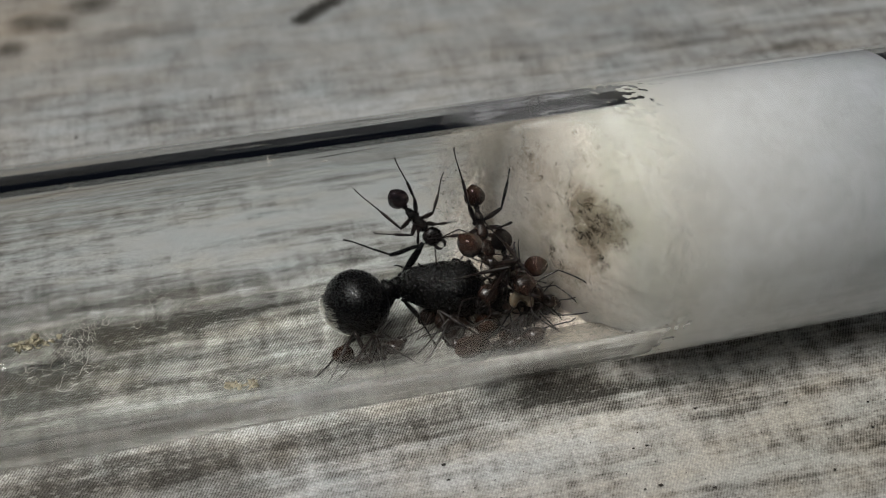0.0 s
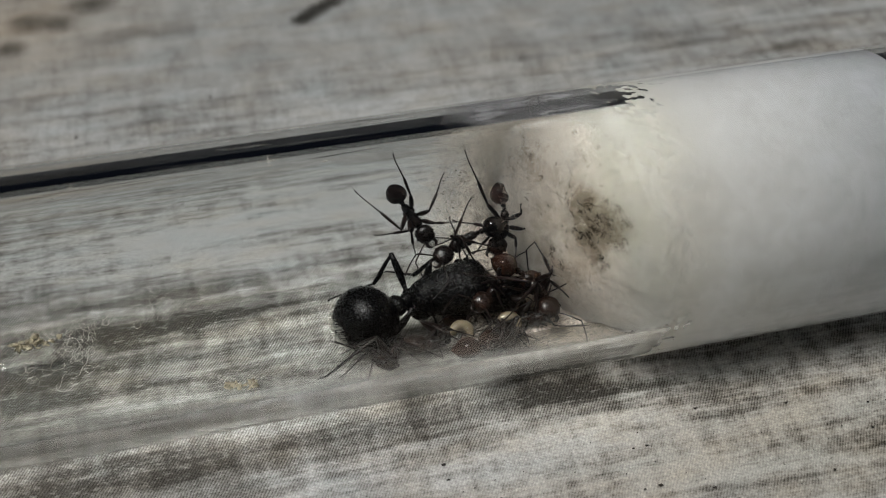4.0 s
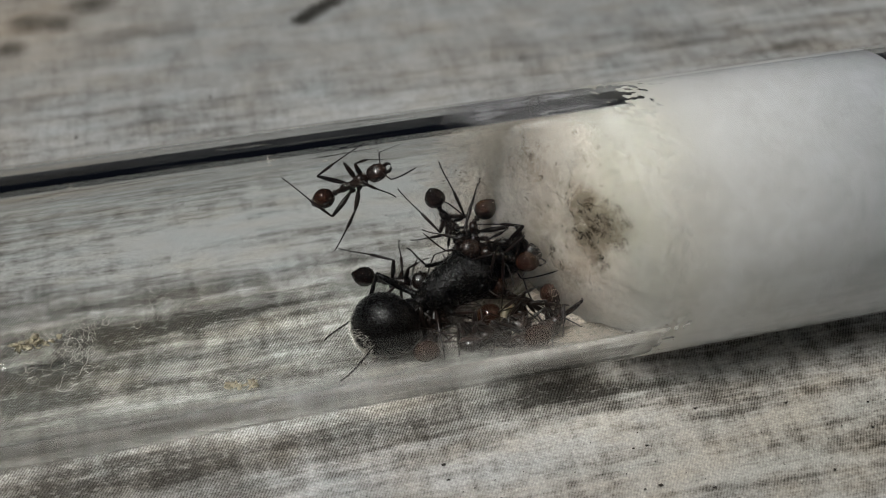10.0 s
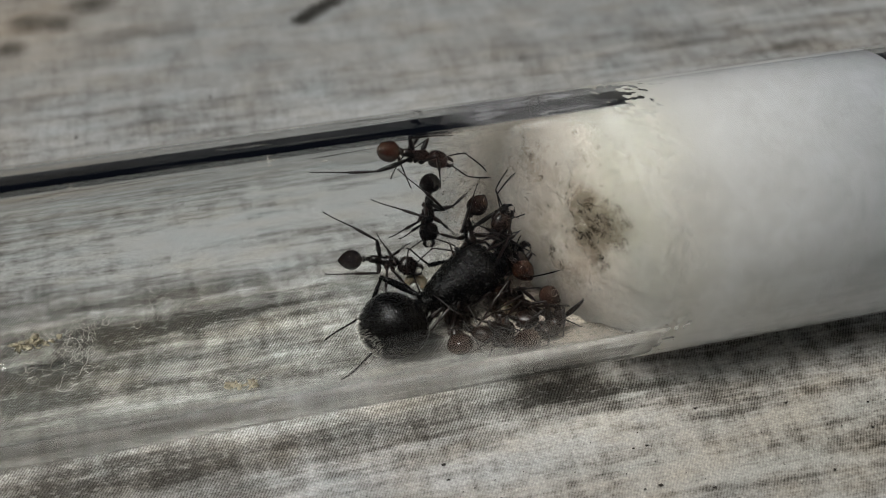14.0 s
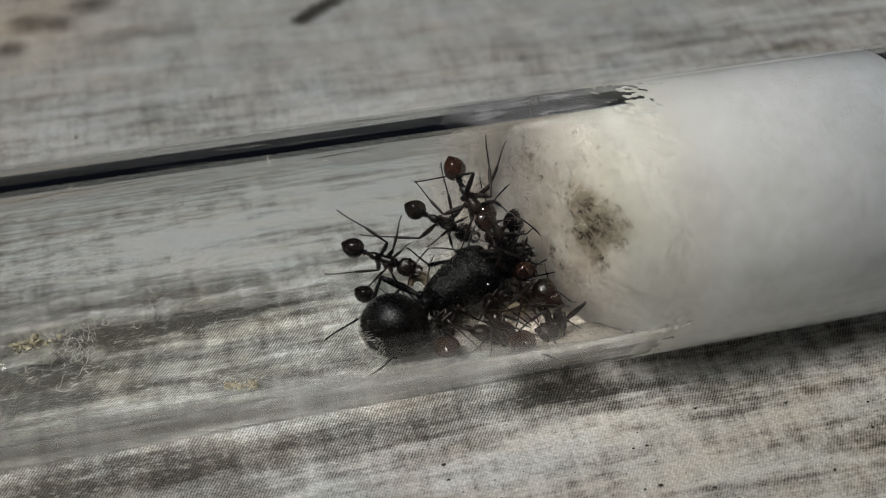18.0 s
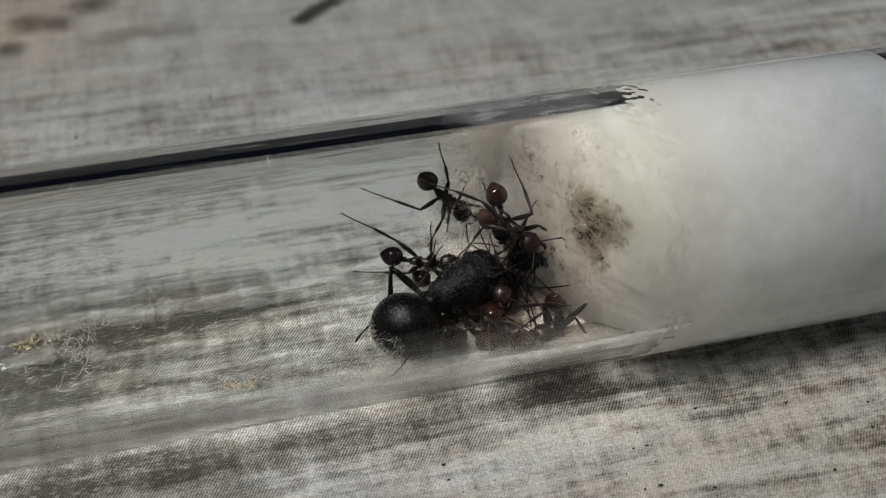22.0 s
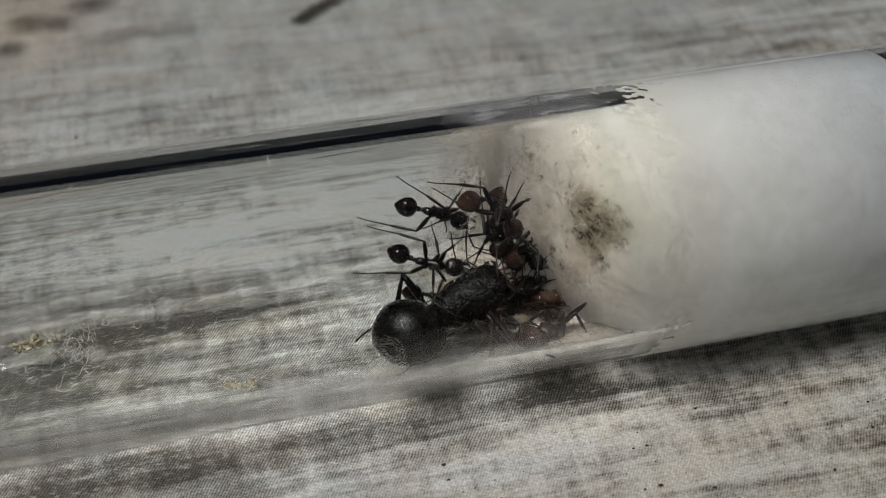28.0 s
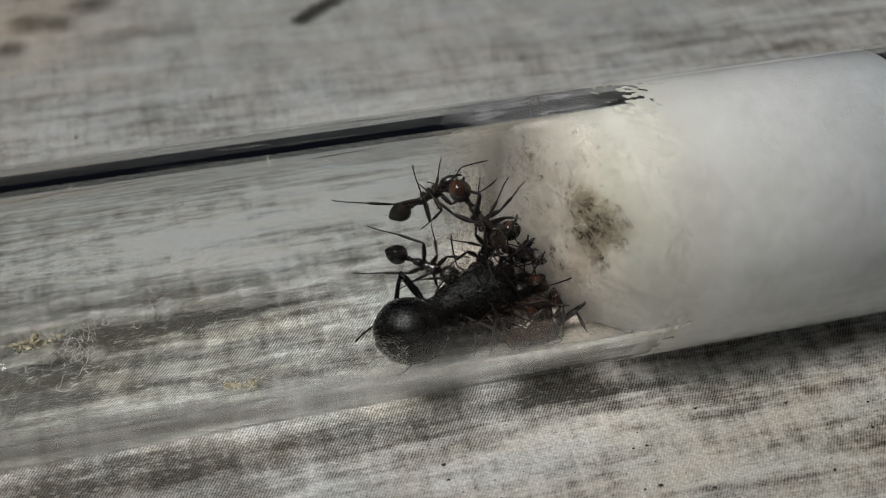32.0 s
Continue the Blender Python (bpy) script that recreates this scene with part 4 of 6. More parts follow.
def motions():
    step(queen, 0, (-4.90, 1.16, 3.45), (0.58, 1.03, 3.21), (2.23, -0.67, 2.94), 1)
    step(queen, 1, (-4.85, 1.15, 3.44), (0.71, 1.09, 3.22), (2.27, -0.51, 2.93), 1)
    step(queen, 2, (-5.20, 0.78, 3.36), (0.20, 1.19, 3.25), (1.96, -0.33, 2.91), 1)
    step(queen, 3, (-5.01, -0.00, 3.30), (1.04, 0.72, 3.15), (2.80, -0.38, 2.91), 1)
    step(queen, 3.5, (-4.86, -0.13, 3.30), (1.23, 0.77, 3.16), (3.06, 0.07, 2.90), 1)
    step(queen, 5.5, (-4.52, -0.48, 3.32), (0.93, 0.83, 3.17), (3.64, 0.88, 2.98), 1)
    step(queen, 6, (-4.48, -0.81, 3.37), (1.28, 1.26, 3.27), (3.86, 0.92, 2.98), 1)
    step(queen, 7, (-4.27, -0.98, 3.40), (1.41, 1.36, 3.29), (4.02, 1.23, 3.05), 1)
    step(queen, 8, (-4.15, -1.20, 3.46), (1.54, 1.46, 3.32), (4.13, 1.54, 3.14), 1)
    step(queen, 9, (-4.11, -1.21, 3.46), (1.43, 1.44, 3.32), (4.00, 2.02, 3.32), 1)
    step(queen, 10, (-4.04, -1.36, 3.50), (1.66, 1.63, 3.38), (4.08, 2.36, 3.48), 1)
    step(queen, 12, (-3.75, -1.45, 3.53), (1.85, 1.67, 3.39), (4.25, 2.61, 3.62), 1)
    step(queen, 13, (-3.70, -1.53, 3.56), (1.95, 1.65, 3.39), (4.36, 2.59, 3.61), 1)
    step(queen, 14.5, (-3.63, -1.69, 3.62), (1.95, 1.65, 3.39), (4.34, 2.49, 3.55), 1)
    step(queen, 17, (-3.65, -1.76, 3.64), (1.93, 1.58, 3.36), (4.37, 2.32, 3.46), 1)
    step(queen, 19, (-3.61, -1.91, 3.71), (2.00, 1.57, 3.36), (4.35, 2.25, 3.42), 1)
    step(queen, 20, (-3.89, -2.65, 4.12), (1.66, 1.51, 3.34), (4.25, 2.16, 3.38), 1)
    step(queen, 21, (-3.74, -2.73, 4.17), (1.94, 1.46, 3.32), (4.49, 1.94, 3.28), 1)
    step(queen, 22, (-3.58, -3.08, 4.45), (2.13, 1.23, 3.26), (4.71, 1.51, 3.13), 1)
    step(queen, 23, (-3.50, -3.35, 4.70), (2.30, 0.90, 3.18), (4.78, 1.09, 3.02), 1)
    step(queen, 25.5, (-3.45, -3.42, 4.78), (2.27, 0.77, 3.16), (4.66, 0.67, 2.94), 1)
    step(queen, 28, (-3.07, -3.33, 4.68), (2.21, -0.16, 3.10), (4.57, -0.30, 2.91), 1)
    step(queen, 30, (-3.19, -3.44, 4.79), (2.20, 0.09, 3.10), (4.64, -0.05, 2.90), 1)
    step(queen, 32, (-3.19, -3.44, 4.79), (2.20, 0.09, 3.10), (4.64, -0.05, 2.90), 1)
    plant(queen, "hr", 0, (-8.49, -3.50, 2.23))
    plant(queen, "hr", 5.5, (-8.37, -3.84, 2.45))
    plant(queen, "hr", 8, (-7.32, -5.04, 3.50))
    plant(queen, "hr", 16.5, (-5.55, -4.72, 3.18))
    plant(queen, "hr", 20, (-4.47, -5.79, 4.52))
    plant(queen, "hr", 27.5, (-4.02, -5.92, 4.76))
    plant(queen, "hl", 0, (-5.04, 5.77, 4.63))
    plant(queen, "hl", 3, (-6.62, 2.98, 2.08))
    plant(queen, "hl", 6, (-6.63, 2.55, 1.89))
    plant(queen, "hl", 8, (-7.27, 0.25, 1.39))
    plant(queen, "hl", 22, (-5.47, -0.36, 1.40))
    plant(queen, "ml", 0, (-2.05, 4.34, 2.97))
    plant(queen, "ml", 3, (-2.74, 4.19, 2.85))
    plant(queen, "ml", 7, (-1.10, 5.04, 3.65))
    plant(queen, "ml", 20, (-0.78, 5.21, 3.84))
    plant(queen, "ml", 22, (0.25, 4.89, 3.48))
    plant(queen, "ml", 28, (0.35, 0.50, 1.41))
    step(w1, 0, (-1.53, 6.06, 7.29), (-0.40, 5.58, 5.54), (0.76, 4.73, 4.15), 1)
    step(w1, 1, (-1.50, 6.07, 7.42), (-0.32, 5.61, 5.60), (0.98, 4.89, 4.35), 1)
    step(w1, 2, (-1.29, 6.06, 7.29), (0.22, 5.57, 5.52), (1.66, 5.00, 4.51), 1)
    step(w1, 3, (-1.36, 6.06, 7.30), (0.11, 5.58, 5.54), (1.34, 4.90, 4.37), 1)
    step(w1, 3.5, (-1.63, 6.10, 7.81), (-0.72, 5.75, 5.96), (0.19, 4.97, 4.46), 1)
    step(w1, 5.5, (-1.48, 5.98, 6.81), (-0.18, 5.40, 5.16), (1.10, 4.59, 3.99), 1)
    step(w1, 6, (-1.20, 6.00, 6.88), (0.57, 5.52, 5.40), (2.12, 5.11, 4.67), 1)
    step(w1, 6.5, (-1.03, 5.94, 6.61), (0.56, 5.47, 5.29), (2.06, 4.83, 4.27), 1)
    step(w1, 7, (-0.68, 5.91, 6.50), (0.89, 5.31, 5.00), (2.37, 4.56, 3.94), 1)
    step(w1, 8, (-0.69, 6.04, 7.18), (0.73, 5.42, 5.20), (1.69, 4.45, 3.83), 1)
    step(w1, 9, (0.10, 5.86, 6.29), (0.87, 5.22, 4.84), (1.77, 4.31, 3.69), 1)
    step(w1, 10, (0.84, 5.98, 6.77), (1.62, 5.35, 5.07), (2.61, 4.32, 3.70), 1)
    step(w1, 11, (0.83, 5.96, 6.69), (1.80, 5.33, 5.04), (2.69, 4.34, 3.71), 1)
    step(w1, 12, (0.43, 6.10, 8.11), (0.98, 5.76, 5.99), (1.25, 4.98, 4.47), 1)
    step(w1, 13, (0.50, 6.10, 8.10), (0.62, 5.78, 6.05), (-0.18, 4.94, 4.42), 1)
    step(w1, 14, (0.50, 6.10, 8.10), (0.37, 5.79, 6.09), (0.12, 4.79, 4.23), 1)
    step(w1, 14.5, (0.32, 6.10, 8.04), (0.80, 5.80, 6.10), (1.72, 4.93, 4.41), 1)
    step(w1, 16.5, (0.71, 6.09, 7.58), (1.51, 5.69, 5.79), (2.53, 4.96, 4.46), 1)
    step(w1, 17, (-0.16, 5.99, 6.87), (1.13, 5.61, 5.60), (2.78, 5.11, 4.67), 1)
    step(w1, 18, (-0.45, 5.85, 6.26), (1.26, 5.38, 5.12), (2.79, 4.83, 4.27), 1)
    step(w1, 19, (-0.09, 5.84, 6.24), (1.43, 5.31, 4.99), (2.96, 4.76, 4.19), 1)
    step(w1, 20, (0.71, 6.07, 7.36), (1.88, 5.73, 5.92), (3.21, 5.07, 4.61), 1)
    step(w1, 21, (0.46, 6.09, 8.30), (1.74, 5.97, 6.74), (2.92, 5.46, 5.29), 1)
    step(w1, 22, (0.31, 6.08, 8.44), (1.56, 5.96, 6.69), (3.03, 5.42, 5.20), 1)
    step(w1, 23, (0.14, 6.08, 8.47), (1.38, 5.96, 6.72), (2.74, 5.44, 5.25), 1)
    step(w1, 24, (-0.28, 6.10, 7.92), (1.36, 5.86, 6.32), (2.75, 5.49, 5.35), 1)
    step(w1, 25, (-0.38, 5.99, 6.82), (1.35, 5.79, 6.08), (2.83, 5.38, 5.13), 1)
    step(w1, 27.5, (-0.72, 5.89, 6.43), (0.96, 5.65, 5.70), (2.53, 5.33, 5.04), 1)
    step(w1, 28, (-0.79, 5.91, 6.48), (0.96, 5.68, 5.77), (2.47, 5.37, 5.11), 1)
    step(w1, 29, (-0.68, 5.90, 6.46), (1.08, 5.75, 5.97), (2.62, 5.40, 5.16), 1)
    step(w1, 30, (-0.66, 5.85, 6.26), (1.01, 5.76, 5.99), (2.64, 5.53, 5.44), 1)
    step(w1, 31, (-0.91, 5.86, 6.30), (0.84, 5.98, 6.81), (2.58, 6.07, 7.36), 1)
    step(w1, 32, (-1.15, 5.88, 6.38), (0.49, 6.04, 7.18), (2.10, 6.09, 8.26), 1)
    plant(w1, "hl", 0, (-2.13, 4.91, 12.63))
    plant(w1, "hl", 6, (-1.98, 6.47, 9.93))
    plant(w1, "hl", 7, (-1.51, 6.62, 9.33))
    plant(w1, "hl", 8, (-1.08, 6.64, 9.23))
    plant(w1, "hl", 9, (1.19, 6.60, 9.43))
    plant(w1, "hl", 12, (-1.33, 6.63, 9.29))
    plant(w1, "hl", 14.5, (-1.51, 6.71, 7.30))
    plant(w1, "hl", 17, (1.31, 6.61, 9.35))
    plant(w1, "hl", 21, (0.54, 4.09, 13.37))
    plant(w1, "hl", 27.5, (-1.39, 6.72, 8.64))
    plant(w1, "hl", 31, (-0.02, 6.21, 10.64))
    plant(w1, "hl", 32, (-0.46, 6.58, 9.49))
    plant(w1, "hr", 0, (-4.06, 6.75, 8.05))
    plant(w1, "hr", 9.5, (-1.33, 6.73, 7.49))
    plant(w1, "hr", 13, (-2.79, 6.60, 6.58))
    plant(w1, "hr", 14, (-3.05, 6.68, 7.01))
    plant(w1, "hr", 17, (-3.06, 6.28, 5.51))
    plant(w1, "hr", 18, (-3.97, 5.92, 4.76))
    plant(w1, "hr", 20, (-1.67, 6.75, 8.04))
    plant(w1, "hr", 21, (-4.09, 6.73, 7.48))
    plant(w1, "hr", 22, (-3.61, 6.75, 8.05))
    plant(w1, "hr", 23, (-3.84, 6.72, 8.66))
    plant(w1, "hr", 24, (-3.36, 6.70, 7.20))
    plant(w1, "hr", 25, (-4.61, 6.06, 5.03))
    plant(w1, "hr", 28, (-3.99, 6.40, 5.86))
    plant(w1, "hr", 29, (-2.52, 6.27, 5.50))
    plant(w1, "hr", 32, (-5.74, 6.73, 7.44))
    plant(w1, "ml", 0, (1.53, 6.74, 8.37))
    plant(w1, "ml", 7, (1.53, 6.74, 8.37))
    plant(w1, "ml", 9.5, (4.01, 6.72, 7.39))
    plant(w1, "ml", 17, (3.90, 6.70, 7.18))
    plant(w1, "ml", 21, (3.27, 6.75, 7.77))
    plant(w1, "mr", 0, (-3.08, 5.91, 4.73))
    plant(w1, "mr", 5.5, (-2.90, 5.11, 3.59))
    plant(w1, "mr", 9, (-2.87, 5.25, 3.76))
    plant(w1, "mr", 10, (-0.83, 5.44, 4.00))
    plant(w1, "mr", 13, (-3.68, 5.96, 4.82))
    plant(w1, "mr", 14, (-2.19, 5.67, 4.34))
    plant(w1, "mr", 17, (0.11, 5.05, 3.53))
    plant(w1, "mr", 24, (-0.01, 5.36, 3.89))
    plant(w1, "mr", 28, (-0.09, 5.79, 4.54))
    step(w2, 0, (3.01, 4.65, 7.47), (3.19, 3.74, 5.81), (3.25, 2.67, 4.65), 0)
    step(w2, 1, (3.30, 4.66, 7.50), (3.38, 3.76, 5.85), (3.17, 2.82, 4.78), 0)
    step(w2, 2, (3.84, 4.66, 7.49), (4.48, 3.87, 6.00), (3.76, 3.01, 4.97), 0)
    step(w2, 3, (4.20, 4.68, 7.54), (4.57, 3.76, 5.84), (3.98, 2.72, 4.70), 0)
    step(w2, 3.5, (4.31, 4.73, 7.70), (4.57, 3.76, 5.84), (3.77, 2.74, 4.72), 0)
    step(w2, 5.5, (5.66, 4.35, 6.80), (5.00, 3.25, 5.22), (4.44, 2.08, 4.19), 0)
    step(w2, 6, (5.47, 4.28, 6.66), (4.79, 3.27, 5.25), (4.11, 2.19, 4.26), 0)
    step(w2, 6.5, (5.00, 4.13, 6.40), (3.21, 3.82, 5.93), (1.88, 3.46, 5.46), 0)
    step(w2, 7, (4.27, 4.09, 6.34), (2.87, 3.91, 6.06), (2.06, 3.15, 5.12), 0)
    step(w2, 8, (3.36, 4.43, 6.24), (2.70, 3.88, 5.40), (3.22, 2.94, 4.40), 0)
    step(w2, 9, (3.16, 4.35, 6.10), (2.83, 3.63, 5.10), (3.33, 2.64, 4.16), 0)
    step(w2, 10, (3.16, 4.35, 6.10), (2.76, 3.64, 5.11), (2.95, 2.54, 4.08), 0)
    step(w2, 11, (2.93, 4.47, 6.30), (2.90, 3.62, 5.09), (2.95, 2.54, 4.08), 0)
    step(w2, 12, (3.01, 4.50, 6.35), (2.20, 4.03, 5.61), (2.54, 3.16, 4.60), 0)
    step(w2, 13, (2.71, 4.45, 6.26), (2.43, 3.79, 5.29), (3.01, 2.82, 4.31), 0)
    step(w2, 14.5, (2.96, 4.64, 6.63), (2.57, 3.77, 5.27), (2.98, 2.69, 4.19), 0)
    step(w2, 16.5, (3.93, 3.82, 5.92), (4.53, 2.92, 4.88), (5.11, 1.83, 4.02), 0)
    step(w2, 17, (3.96, 3.96, 6.13), (4.49, 3.06, 5.02), (4.93, 1.86, 4.03), 0)
    step(w2, 19, (3.73, 3.73, 5.80), (4.28, 2.95, 4.91), (4.90, 1.71, 3.94), 0)
    step(w2, 21, (3.89, 3.60, 5.64), (4.64, 2.91, 4.87), (5.46, 1.78, 3.99), 0)
    step(w2, 23, (4.26, 3.68, 5.73), (4.81, 2.89, 4.85), (5.67, 1.91, 4.07), 0)
    step(w2, 25.5, (4.46, 3.77, 5.86), (4.16, 3.22, 5.19), (4.27, 2.10, 4.20), 0)
    step(w2, 28, (4.23, 4.42, 6.94), (3.89, 3.60, 5.64), (4.19, 2.55, 4.55), 0)
    step(w2, 29, (3.75, 4.37, 6.84), (3.79, 3.50, 5.51), (4.19, 2.55, 4.55), 0)
    step(w2, 30, (3.65, 4.20, 6.52), (2.96, 3.47, 5.47), (3.28, 2.53, 4.53), 0)
    step(w2, 32, (4.16, 3.22, 5.19), (3.32, 2.66, 4.65), (2.56, 1.73, 3.95), 0)
    plant(w2, "hl", 0, (5.59, 5.49, 10.52))
    plant(w2, "hl", 5.5, (7.64, 4.91, 6.89))
    plant(w2, "hl", 8, (8.87, 4.21, 5.02))
    plant(w2, "hl", 12, (7.59, 5.69, 8.20))
    plant(w2, "hl", 16.5, (6.94, 5.18, 7.53))
    plant(w2, "hr", 0, (1.77, 5.26, 11.42))
    plant(w2, "hr", 5.5, (5.33, 5.42, 8.37))
    plant(w2, "hr", 8, (3.61, 5.70, 8.26))
    step(w3, 0, (2.03, 0.12, 7.26), (3.18, -0.81, 6.44), (4.42, -1.80, 5.71), 0)
    step(w3, 1, (2.57, -0.07, 7.09), (3.67, -0.93, 6.35), (4.93, -2.08, 5.53), 0)
    step(w3, 2, (2.92, -0.11, 6.57), (4.10, -0.96, 5.89), (5.31, -2.07, 5.18), 0)
    step(w3, 3, (3.36, -0.20, 6.18), (4.61, -1.22, 5.44), (5.75, -2.67, 4.69), 0)
    step(w3, 3.5, (3.63, -0.24, 6.15), (4.73, -1.29, 5.40), (5.81, -2.85, 4.62), 0)
    step(w3, 4.5, (4.68, -0.14, 4.82), (5.61, -1.29, 4.25), (5.14, -2.98, 3.88), 0)
    step(w3, 5.5, (5.55, -0.11, 3.65), (5.53, -1.94, 3.27), (3.84, -3.91, 3.67), 0)
    step(w3, 6.5, (5.65, -0.66, 3.02), (5.75, -2.70, 3.08), (3.70, -4.97, 4.48), 0)
    step(w3, 7.5, (6.83, -0.62, 2.78), (6.31, -2.75, 2.96), (4.20, -4.83, 4.31), 0)
    step(w3, 9, (6.69, -0.18, 2.67), (6.56, -2.22, 2.74), (4.53, -4.25, 3.72), 0)
    step(w3, 10, (6.80, -0.29, 2.66), (6.44, -2.38, 2.78), (4.45, -4.20, 3.68), 0)
    step(w3, 14.5, (6.69, -0.41, 2.64), (6.38, -2.55, 2.82), (4.29, -4.34, 3.80), 0)
    step(w3, 17, (6.76, -0.66, 2.62), (6.30, -2.79, 2.90), (4.24, -4.58, 4.02), 0)
    step(w3, 20, (6.84, -0.87, 2.61), (6.27, -3.00, 2.98), (4.38, -4.39, 3.85), 0)
    step(w3, 24, (6.82, -1.07, 2.61), (6.05, -3.13, 3.04), (4.24, -4.30, 3.77), 0)
    step(w3, 28, (7.10, -0.64, 2.62), (6.33, -2.80, 2.91), (4.29, -4.62, 4.06), 0)
    step(w3, 30, (7.26, -0.21, 2.67), (6.47, -2.39, 2.78), (4.46, -4.45, 3.90), 0)
    step(w3, 32, (7.37, -0.32, 2.65), (6.44, -2.50, 2.81), (4.46, -4.45, 3.90), 0)
    plant(w3, "hl", 6, (7.84, 0.46, 3.44))
    plant(w3, "hl", 7.5, (9.52, 0.87, 2.61))
    plant(w3, "hr", 6, (7.51, -1.93, 2.82))
    plant(w3, "hr", 7.5, (8.40, -1.36, 2.21))
    step(w4, 0, (5.30, 0.23, 5.05), (3.72, -0.15, 4.81), (2.44, -0.93, 4.40), 0)
    step(w4, 1, (5.23, 0.39, 5.16), (3.92, -0.34, 4.70), (3.58, -1.66, 4.12), 0)
    step(w4, 2, (5.28, 0.15, 4.99), (3.88, -0.49, 4.61), (2.96, -1.36, 4.22), 0)
    step(w4, 3.5, (4.09, -0.36, 4.68), (3.09, -0.86, 4.43), (2.16, -1.77, 4.08), 0)
    step(w4, 5.5, (5.20, -0.32, 4.11), (4.41, 0.78, 4.72), (3.92, 1.70, 5.42), 0)
    step(w4, 6.5, (4.54, -0.14, 4.19), (3.85, 0.95, 4.83), (3.49, 1.84, 5.54), 0)
    step(w4, 7, (4.82, 0.01, 4.27), (3.83, 0.86, 4.77), (3.49, 1.84, 5.54), 0)
    step(w4, 8, (4.25, 0.86, 4.77), (3.27, 1.51, 5.26), (2.40, 2.02, 5.71), 0)
    step(w4, 9, (4.60, 1.11, 4.95), (3.36, 1.58, 5.32), (2.37, 1.89, 5.59), 0)
    step(w4, 10, (4.75, 1.15, 4.98), (3.43, 1.57, 5.31), (2.37, 1.89, 5.59), 0)
    step(w4, 11, (4.76, 1.18, 5.00), (3.41, 1.49, 5.24), (2.57, 2.00, 5.69), 0)
    step(w4, 12, (4.30, 1.52, 5.26), (3.59, 1.04, 4.90), (2.99, 0.03, 4.28), 0)
    step(w4, 13, (4.64, 0.99, 4.86), (4.01, 2.09, 5.78), (3.94, 2.58, 6.30), 0)
    step(w4, 14, (4.72, 1.01, 4.87), (4.17, 2.02, 5.71), (4.00, 2.53, 6.24), 0)
    step(w4, 17, (4.76, 1.06, 4.91), (3.68, 1.46, 5.22), (4.24, 2.31, 6.00), 0)
    step(w4, 19, (4.86, 1.16, 4.99), (3.68, 1.46, 5.22), (4.24, 2.31, 6.00), 0)
    step(w4, 21, (4.53, 1.26, 5.06), (3.59, 1.04, 4.90), (2.86, 0.22, 4.38), 0)
    step(w4, 23, (4.41, 1.22, 5.03), (4.26, 0.17, 4.35), (3.74, -1.16, 3.80), 0)
    step(w4, 25.5, (4.53, 1.17, 4.56), (4.25, 0.06, 3.94), (3.59, -1.13, 3.54), 0)
    step(w4, 28, (4.63, 0.84, 4.35), (4.00, -0.25, 3.81), (3.20, -1.26, 3.51), 0)
    step(w4, 30, (5.21, 0.24, 3.79), (4.00, 0.43, 3.88), (2.98, 0.60, 3.96), 0)
    step(w4, 32, (5.03, 0.27, 3.80), (3.83, 0.46, 3.89), (2.94, 0.43, 3.88), 0)
    step(w5, 0, (4.26, 2.24, 5.08), (4.51, 1.02, 4.19), (5.02, -0.47, 3.53), 0)
    step(w5, 1, (3.42, 3.31, 6.24), (3.74, 2.30, 5.14), (3.99, 1.10, 4.24), 0)
    step(w5, 2, (2.35, 4.03, 7.88), (2.72, 3.41, 6.78), (1.58, 2.75, 5.94), 0)
    step(w5, 3, (2.62, 3.61, 7.10), (2.95, 2.84, 6.04), (1.48, 2.59, 5.77), 0)
    step(w5, 3.5, (2.90, 3.43, 6.82), (1.62, 2.91, 6.12), (0.62, 2.24, 5.41), 0)
    step(w5, 5.5, (4.53, 1.17, 4.56), (3.25, 1.04, 4.47), (1.98, 0.91, 4.39), 0)
    step(w5, 7, (3.85, 2.01, 4.89), (4.79, 2.18, 5.03), (5.28, 1.23, 4.32), 0)
    step(w5, 9, (4.06, 2.13, 4.99), (5.14, 2.13, 4.99), (5.49, 1.35, 4.40), 0)
    step(w5, 12, (3.56, 2.32, 5.16), (4.43, 2.98, 5.84), (4.83, 3.17, 6.06), 0)
    step(w5, 14.5, (4.61, 2.20, 5.05), (4.00, 2.66, 5.49), (4.40, 3.17, 6.06), 0)
    step(w5, 17, (4.43, 2.98, 5.84), (4.82, 2.31, 5.14), (5.39, 1.67, 4.62), 0)
    step(w5, 20, (4.85, 2.44, 5.26), (4.97, 1.43, 4.45), (4.52, 0.35, 3.84), 0)
    step(w5, 23, (4.73, 2.71, 5.53), (6.01, 2.02, 4.90), (6.89, 1.91, 4.81), 0)
    step(w5, 25, (5.05, 2.54, 5.37), (6.26, 1.55, 4.54), (7.06, 1.13, 4.26), 0)
    step(w5, 28, (4.40, 2.87, 5.70), (5.10, 2.00, 4.88), (6.19, 1.25, 4.34), 0)
    step(w5, 30, (4.26, 2.71, 5.54), (5.07, 1.86, 4.77), (6.21, 1.35, 4.40), 0)
    step(w5, 31, (4.24, 2.64, 5.46), (5.25, 1.84, 4.75), (6.44, 1.53, 4.52), 0)
    step(w5, 32, (4.15, 2.52, 5.34), (5.07, 1.86, 4.77), (6.44, 1.53, 4.52), 0)
    step(w7, 0, (-6.09, -2.42, 2.40), (-4.79, -2.70, 2.53), (-3.06, -1.90, 2.20), 1)
